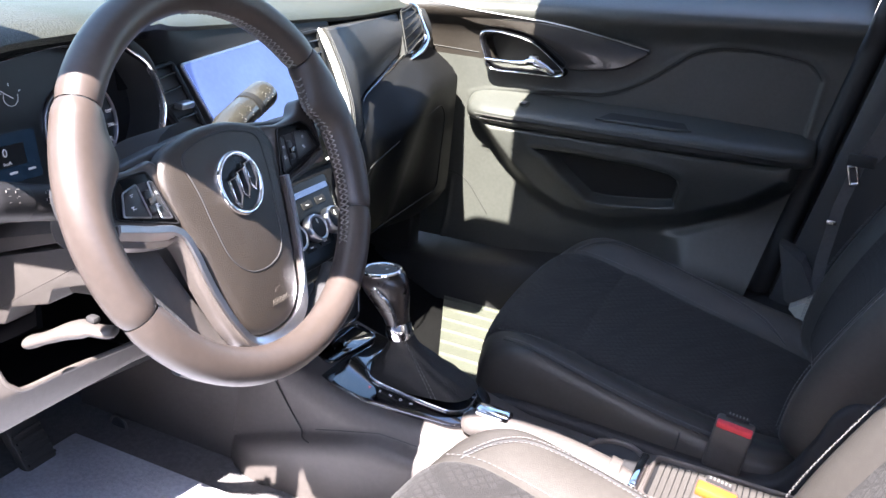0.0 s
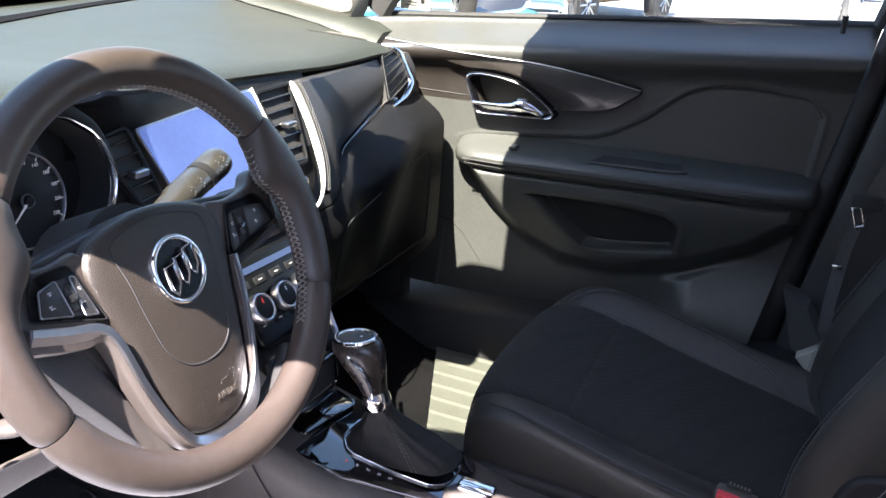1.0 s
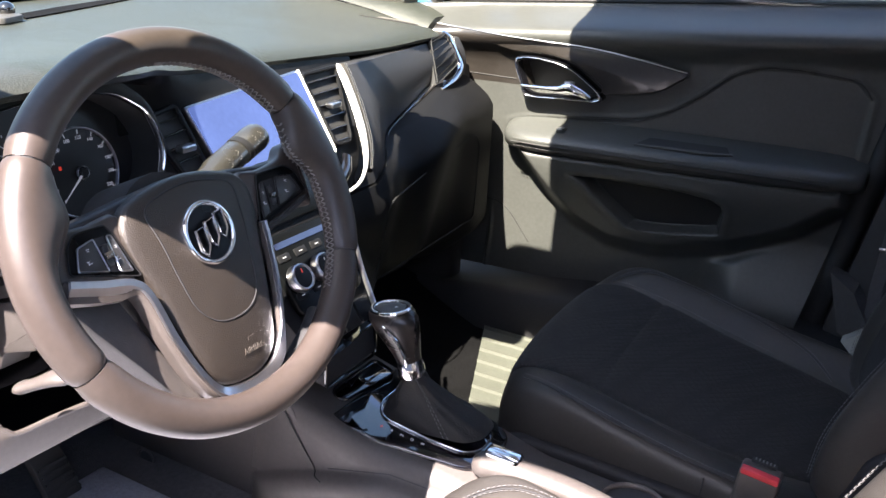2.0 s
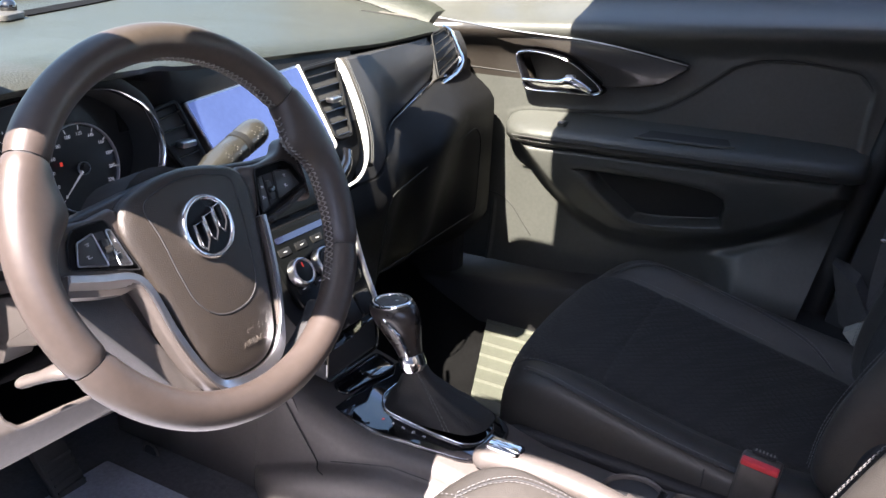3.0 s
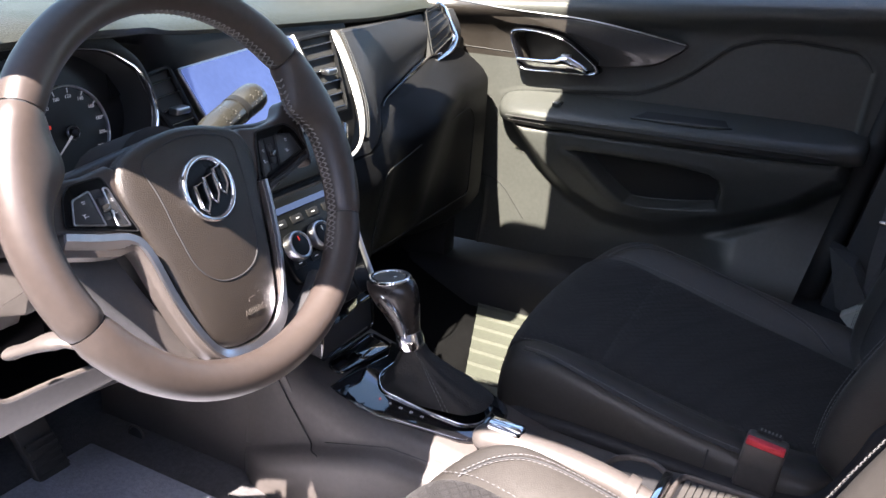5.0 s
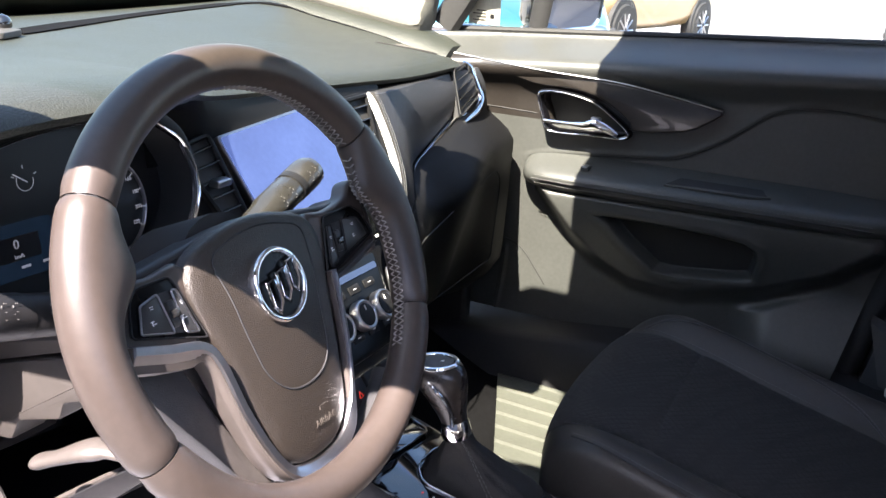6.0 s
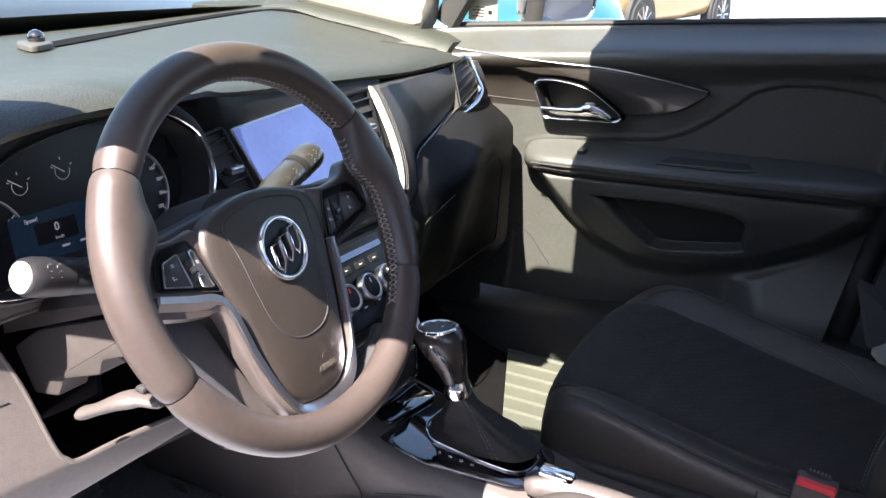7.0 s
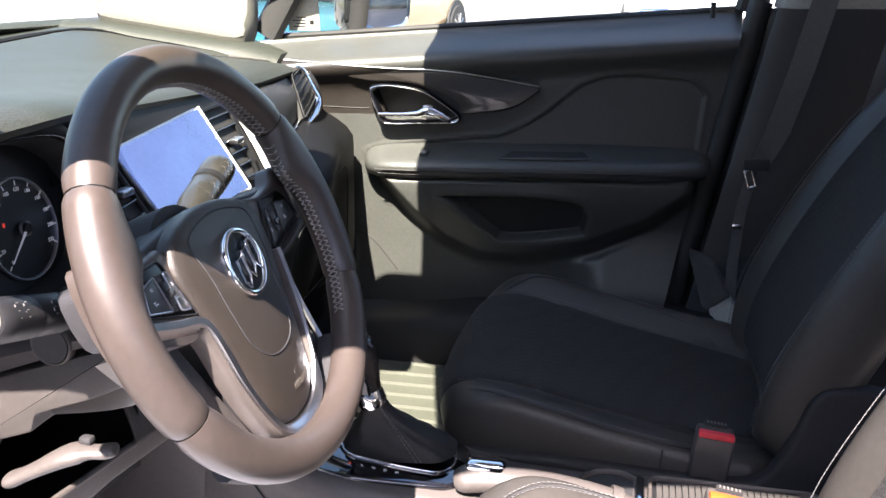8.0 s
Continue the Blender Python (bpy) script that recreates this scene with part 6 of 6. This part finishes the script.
# window: rubber, divider, panes
sill_line = [(x, 1.108 + 0.05 * (x + 0.1) + 0.01, 1.080 + 0.066 * (x + 0.44) + 0.004) for x in np.linspace(-0.40, 0.50, 10)]
part("window_rubber", tube(sill_line, 0.006, 8), M_MATT, door)
part("divider", tube([(-0.245, 1.118, 1.10), (-0.20, 1.09, 1.36)], 0.019, 8, squash=0.5, up=(0, 1, 0)), M_MATT, door)
part("window_frame", tube([(-0.425, 1.085, 1.09), (-0.36, 1.095, 1.20), (-0.2, 1.08, 1.36)], 0.030, 8, squash=0.6, up=(0, 1, 0)), M_MATT, door)
part("window_frame", tube([(0.500, 1.135, 1.14), (0.56, 1.09, 1.40)], 0.028, 8, squash=0.6, up=(0, 1, 0)), M_MATT, door)
part("window_frame", tube([(-0.2, 1.085, 1.375), (0.56, 1.085, 1.395)], 0.02, 8), M_MATT, door)
part("pane", loft([[(x0, 1.128, 1.08 + 0.066 * (x0 + 0.44)), (x1, 1.098, 1.385)] for x0, x1 in ((-0.232, -0.19), (0.505, 0.56))], closed=False), M_SIDE, door, "tinted window glass", flat=True)
part("pane", loft([[(x0, 1.120, 1.08 + 0.066 * (x0 + 0.44)), (x1, 1.095, z1)] for x0, x1, z1 in ((-0.405, -0.36, 1.2), (-0.255, -0.21, 1.36))], closed=False), M_SIDE, door, "tinted quarter window glass", flat=True)
part("outer_skin", box((0.03, 1.19, 0.83), (1.0, 0.05, 0.52), 0.015), M_PAINT, door)
part("weather_strip", tube(spline([(RX(z) + 0.020, 1.062 + 0.07 * (RX(z) + 0.1), z) for z in np.linspace(1.16, 0.52, 8)], 3), 0.021, 10), M_MATT, door)

# B-pillar and belt
bp = thing("b_pillar", "B-pillar trim, black below and light above", "pillar trim", (0.56, 1.08, 0.5), kind="structure")
rings = [[(0.42 + 0.20 * (z - 0.61) + 0.005, 1.12, z), (0.43 + 0.20 * (z - 0.61), 1.06, z), (0.455 + 0.2 * (z - 0.61), 1.045, z), (0.62 + 0.2 * (z - 0.61), 1.05, z), (0.68 + 0.2 * (z - 0.61), 1.12, z)] for z in (0.46, 0.8, 1.0, 1.148)]
part("lower_trim", loft(rings), M_PADDARK, bp)
rings = [[(0.43 + 0.20 * (z - 0.61), 1.12, z), (0.44 + 0.20 * (z - 0.61), 1.065, z), (0.46 + 0.2 * (z - 0.61), 1.05, z), (0.62 + 0.2 * (z - 0.61), 1.055, z), (0.68 + 0.2 * (z - 0.61), 1.12, z)] for z in (1.149, 1.25, 1.38)]
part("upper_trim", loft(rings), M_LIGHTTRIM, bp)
# pale and grey pieces added where light falls on the pillar's foot
part("sun_patch_piece", loft([[(0.463, 0.975, 0.606), (0.499, 0.962, 0.637), (0.520, 0.935, 0.600), (0.490, 0.955, 0.588)], [(0.463, 1.046, 0.606), (0.499, 1.046, 0.637), (0.524, 1.046, 0.600), (0.490, 1.046, 0.588)]]), M_LIGHTTRIM, bp, "added pale piece in place of a sunlit patch")
part("dim_patch_piece", loft([[(0.421, 1.040, 0.700), (0.466, 1.000, 0.684), (0.496, 0.982, 0.640), (0.462, 1.004, 0.603), (0.452, 1.010, 0.606)], [(0.423, 1.060, 0.706), (0.470, 1.060, 0.690), (0.500, 1.060, 0.642), (0.464, 1.060, 0.600), (0.450, 1.060, 0.602)]]), M_PLASTIC, bp, "added grey piece in place of a dimly lit patch")
belt = thing("seat_belt", "grey seat belt hanging beside the pillar", "seat belt", (0.5, 1.01, 0.5))
bpth = [(0.635, 1.035, 1.33), (0.607, 1.010, 1.166), (0.580, 1.0, 1.05), (0.550, 0.995, 0.94), (0.528, 0.995, 0.885)]
part("webbing", loft([[(x - 0.022 * k, y, z), (x + 0.022 * k, y + 0.008, z), (x + 0.022 * k, y + 0.0095, z), (x - 0.022 * k, y + 0.0015, z)] for (x, y, z), k in zip(bpth, (1, 1, 1, 1, 0.8))]), M_BELT, belt)
part("tongue_body", box((0.520, 0.994, 0.885), (0.046, 0.010, 0.022), 0.004), M_MATT, belt)
tg = rounded([(-0.008, -0.022), (0.008, -0.022), (0.008, 0.016), (-0.008, 0.016)], 0.003, 3)
part("tongue", plate(tg, 0.003, 0.0006, hole=[(x * 0.6, y * 0.7) for x, y in tg]), M_CHROME, belt, "steel belt tongue", m=axes((0.511, 0.990, 0.862), (0.95, 0, 0.31), (-0.31, 0, 0.95), (0, -1, 0)))
part("lower_webbing", loft([[(x - 0.010, y, z), (x + 0.010, y + 0.004, z), (x + 0.010, y + 0.006, z), (x - 0.010, y + 0.002, z)] for x, y, z in ((0.517, 0.996, 0.875), (0.503, 1.0, 0.80), (0.497, 1.0, 0.70), (0.50, 1.0, 0.55))]), M_BELT, belt)
part("belt_stop", box((0.497, 0.996, 0.771), (0.016, 0.006, 0.008), 0.001), M_CHROME, belt)

# passenger A-pillar trim on the dashboard's end
ap = thing("a_pillar_trim", "light grey front pillar trim with a round speaker mark", "pillar trim", (-0.6, 1.0, 1.08), kind="structure")
rings = []
for t in np.linspace(0, 1, 8):
    x, zb = -0.424 - 0.33 * t, 1.083 + 0.046 * t
    rings.append([(x, 1.005, zb - 0.03), (x, 0.996, zb - 0.004), (x, 0.990, zb + 0.003), (x, 0.992, zb + 0.016), (x, 1.024, zb + 0.09), (x + 0.01, 1.062, zb + 0.15), (x, 1.09, zb + 0.14), (x, 1.09, zb - 0.03)])
part("trim", loft(rings), M_APILLAR, ap, sub=1)
n_ = Vector((0.0, -0.93, 0.36)).normalized()
part("round_mark", ring(0.020, 0.016, 0.004, 32, 0.001), M_APILLAR, ap, m=axes((-0.505, 1.005, 1.128), (1, 0, 0), (0, 0.36, 0.93), n_))
# printed sheet behind the quarter window
sheet = thing("window_sheet", "white printed sheet stuck inside the quarter window", "paper", (-0.36, 1.112, 1.105))
SH = axes((-0.352, 1.112, 1.128), (0.99, 0.09, 0), (0, -0.08, 0.997), (0.09, -0.99, -0.08))
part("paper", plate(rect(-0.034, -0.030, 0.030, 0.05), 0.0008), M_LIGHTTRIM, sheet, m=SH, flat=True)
for k in range(4):
    part("print_bar", box((-0.012 + 0.004 * (k % 2), -0.022 + 0.006 * k, 0.0006), (0.026 - 0.006 * (k % 2), 0.0018, 0.0004)), M_STALK, sheet, m=SH, flat=True)
part("print_bar", box((0.014, -0.014, 0.0006), (0.008, 0.008, 0.0004)), M_STALK, sheet, m=SH, flat=True)

# door mirror
mir = thing("door_mirror", "black door mirror with chrome-edged glass", "mirror", (-0.28, 1.22, 1.08))
MX = axes((-0.235, 1.245, 1.150), (0.42, 0.907, 0), (0, 0, 1), (0.907, -0.42, 0))
mo = rounded([(-0.075, -0.060), (0.085, -0.050), (0.095, 0.045), (-0.07, 0.055)], 0.03, 6)
rr = [[(x * k, y * k, z) for x, y in mo] for k, z in ((0.98, 0.004), (1.06, 0.0), (1.10, -0.03), (0.95, -0.07), (0.5, -0.095))]
part("housing", loft(rr), M_GLOSS, mir, m=MX, sub=1)
part("glass", plate(mo, 0.002), M_MIRROR, mir, "mirror glass", m=MX @ Matrix.Translation((0, 0, 0.0075)))
part("edge", tube([(x, y, 0.0075) for x, y in mo], 0.0035, 6, closed=True, up=(0, 0.2, 1)), M_CHROME, mir, m=MX)
part("foot", tube([(-0.27, 1.13, 1.085), (-0.27, 1.22, 1.10)], 0.03, 8, squash=0.5), M_GLOSS, mir)

# ---- outside ----
gr = thing("ground", "sunlit pale concrete car park", "ground", (0, 0, 0), kind="structure")
part("sheet", box((0, 0, -0.05), (900, 900, 0.1)), M_GROUND, gr)


def build_car(label, paint, m):
    c = thing("parked_car", label, "car", (0, 0, 0), group="parked cars")
    # half profile: x along the car, z of the belt and roof
    st = [(-2.15, 0.45, 0.72, 0.66), (-2.1, 0.30, 0.80, 0.78), (-1.6, 0.25, 0.92, 0.86), (-0.95, 0.25, 1.00, 0.88), (0.3, 0.25, 1.03, 0.89), (1.4, 0.25, 1.05, 0.88), (1.95, 0.30, 1.04, 0.82), (2.1, 0.45, 0.85, 0.70)]
    rings = []
    for x, zb, zt, w in st:
        rings.append([(x, -w * 0.92, zb), (x, -w, zb + 0.2), (x, -w, zt - 0.12), (x, -w * 0.90, zt), (x, 0, zt + 0.02), (x, w * 0.90, zt), (x, w, zt - 0.12), (x, w, zb + 0.2), (x, w * 0.92, zb)])
    part("body", loft(rings), paint, c, sub=1, angle=60)
    gs = [(-1.05, 0.99, 0.74), (-0.45, 1.40, 0.62), (0.2, 1.50, 0.60), (1.2, 1.46, 0.60), (1.85, 1.06, 0.70)]
    rr = [[(x, -0.78, 0.98), (x, -w, z), (x, 0, z + 0.02), (x, w, z), (x, 0.78, 0.98)] for x, z, w in gs]
    part("cabin_glass", loft(rr), M_CARGLASS, c)
    part("roof", loft([[(x, -w - 0.005, z - 0.01), (x, -w * 0.8, z + 0.025), (x, w * 0.8, z + 0.025), (x, w + 0.005, z - 0.01)] for x, z, w in gs[1:4]]), paint, c)
    for sx in (-1.3, 1.3):
        for sy in (-1, 1):
            y = sy * 0.80
            part("wheel_arch", tube([(sx, y - sy * 0.02, 0.36), (sx, y + sy * 0.095, 0.36)], 0.385, 32, up=(1, 0, 0)), M_MATT, c)
            t_ = part("tyre", tube([(sx, y - sy * 0.08, 0.335), (sx, y + sy * 0.09, 0.335), (sx, y + sy * 0.115, 0.335)], 0.335, 36, up=(1, 0, 0), taper=[1, 1, 0.93]), M_TYRE, c)
            part("wheel_rim", tube([(sx, y + sy * 0.10, 0.335), (sx, y + sy * 0.120, 0.335)], 0.225, 32, up=(1, 0, 0), taper=[1, 0.97]), M_MATT, t_)
            for k in range(10):
                a = 2 * math.pi * k / 10
                part("spoke", tube([(sx + 0.04 * math.cos(a), y + sy * 0.126, 0.335 + 0.04 * math.sin(a)), (sx + 0.215 * math.cos(a), y + sy * 0.122, 0.335 + 0.215 * math.sin(a))], 0.013, 6), M_SATIN, t_)
    for sy in (-1, 1):
        part("headlight", box((-2.02, sy * 0.60, 0.74), (0.16, 0.34, 0.14), 0.05, 3), M_CHROME, c)
        part("tail_light", box((2.03, sy * 0.66, 0.88), (0.12, 0.24, 0.16), 0.04, 3), M_RED, c)
        part("side_window_line", tube([(-1.0, sy * 0.80, 1.0), (1.85, sy * 0.78, 1.03)], 0.012, 6), M_CHROME, c)
    gl_ = part("grille", box((-2.13, 0, 0.62), (0.05, 0.9, 0.22), 0.02), M_MATT, c)
    for k in range(5):
        part("grille_bar", box((-2.158, 0, 0.54 + 0.04 * k), (0.01, 0.86, 0.012)), M_CHROME, gl_)
    c.matrix_world = m
    return c


P_GOLD = material("paint_gold", (0.45, 0.30, 0.14), 0.3, metal=0.5, coat=1.0)
P_TEAL = material("paint_teal", (0.006, 0.075, 0.085), 0.4, metal=0.2, coat=1.0)
P_WHITE = material("paint_white", (0.8, 0.8, 0.79), 0.3, coat=1.0)
P_BLACK = material("paint_black", (0.012, 0.012, 0.015), 0.45)
build_car("gold parked car in bright sun", P_GOLD, pose(-3.62, 12.45, 0, 0, 0, 80.6))
build_car("teal parked car in bright sun", P_TEAL, pose(-2.9, 6.8, 0, 0, 0, 114))
build_car("white parked car facing the row", P_WHITE, pose(0.95, 11.4, 0, 0, 0, 92))
build_car("black parked car in the next row", P_BLACK, pose(4.0, 3.1, 0, 0, 0, 12))

P_BEIGE = material("paint_beige_grey", (0.13, 0.115, 0.09), 0.6)
build_car("beige-grey parked car ahead of the bonnet", P_BEIGE, pose(-5.2, 5.0, 0, 0, 0, 130))

# rear-view mirror on the windscreen, out of view, sized to its shadow on the door
rv = thing("rear_view_mirror", "black interior rear-view mirror on the windscreen", "mirror", (-0.16, YC, 1.30))
rr = [[(-0.118 + d + 0.10 * a * k, 0.330 + a * k, 1.345 + b * k) for a, b in rounded([(-0.105, -0.035), (0.110, -0.035), (0.115, 0.04), (-0.112, 0.04)], 0.035, 5)] for k, d in ((0.7, -0.045), (0.95, -0.03), (1.0, 0.045), (0.95, 0.055))]
part("housing", loft(rr), M_MATT, rv)
# unseen plate added to shape the shadow on the lower door and mat
part("sun_blocker_plate", plate(rounded([(-0.218, 0.37), (-0.182, 0.285), (-0.165, 0.228), (-0.068, 0.240), (-0.068, 0.502), (-0.16, 0.497), (-0.218, 0.455)], 0.022, 6), 0.03, 0.008), M_MATT, rv, m=Matrix.Translation((0, 0, 1.31)))
part("mount", tube([(-0.21, YC, 1.34), (-0.24, YC, 1.375)], 0.03, 10, up=(0, 1, 0)), M_MATT, rv)
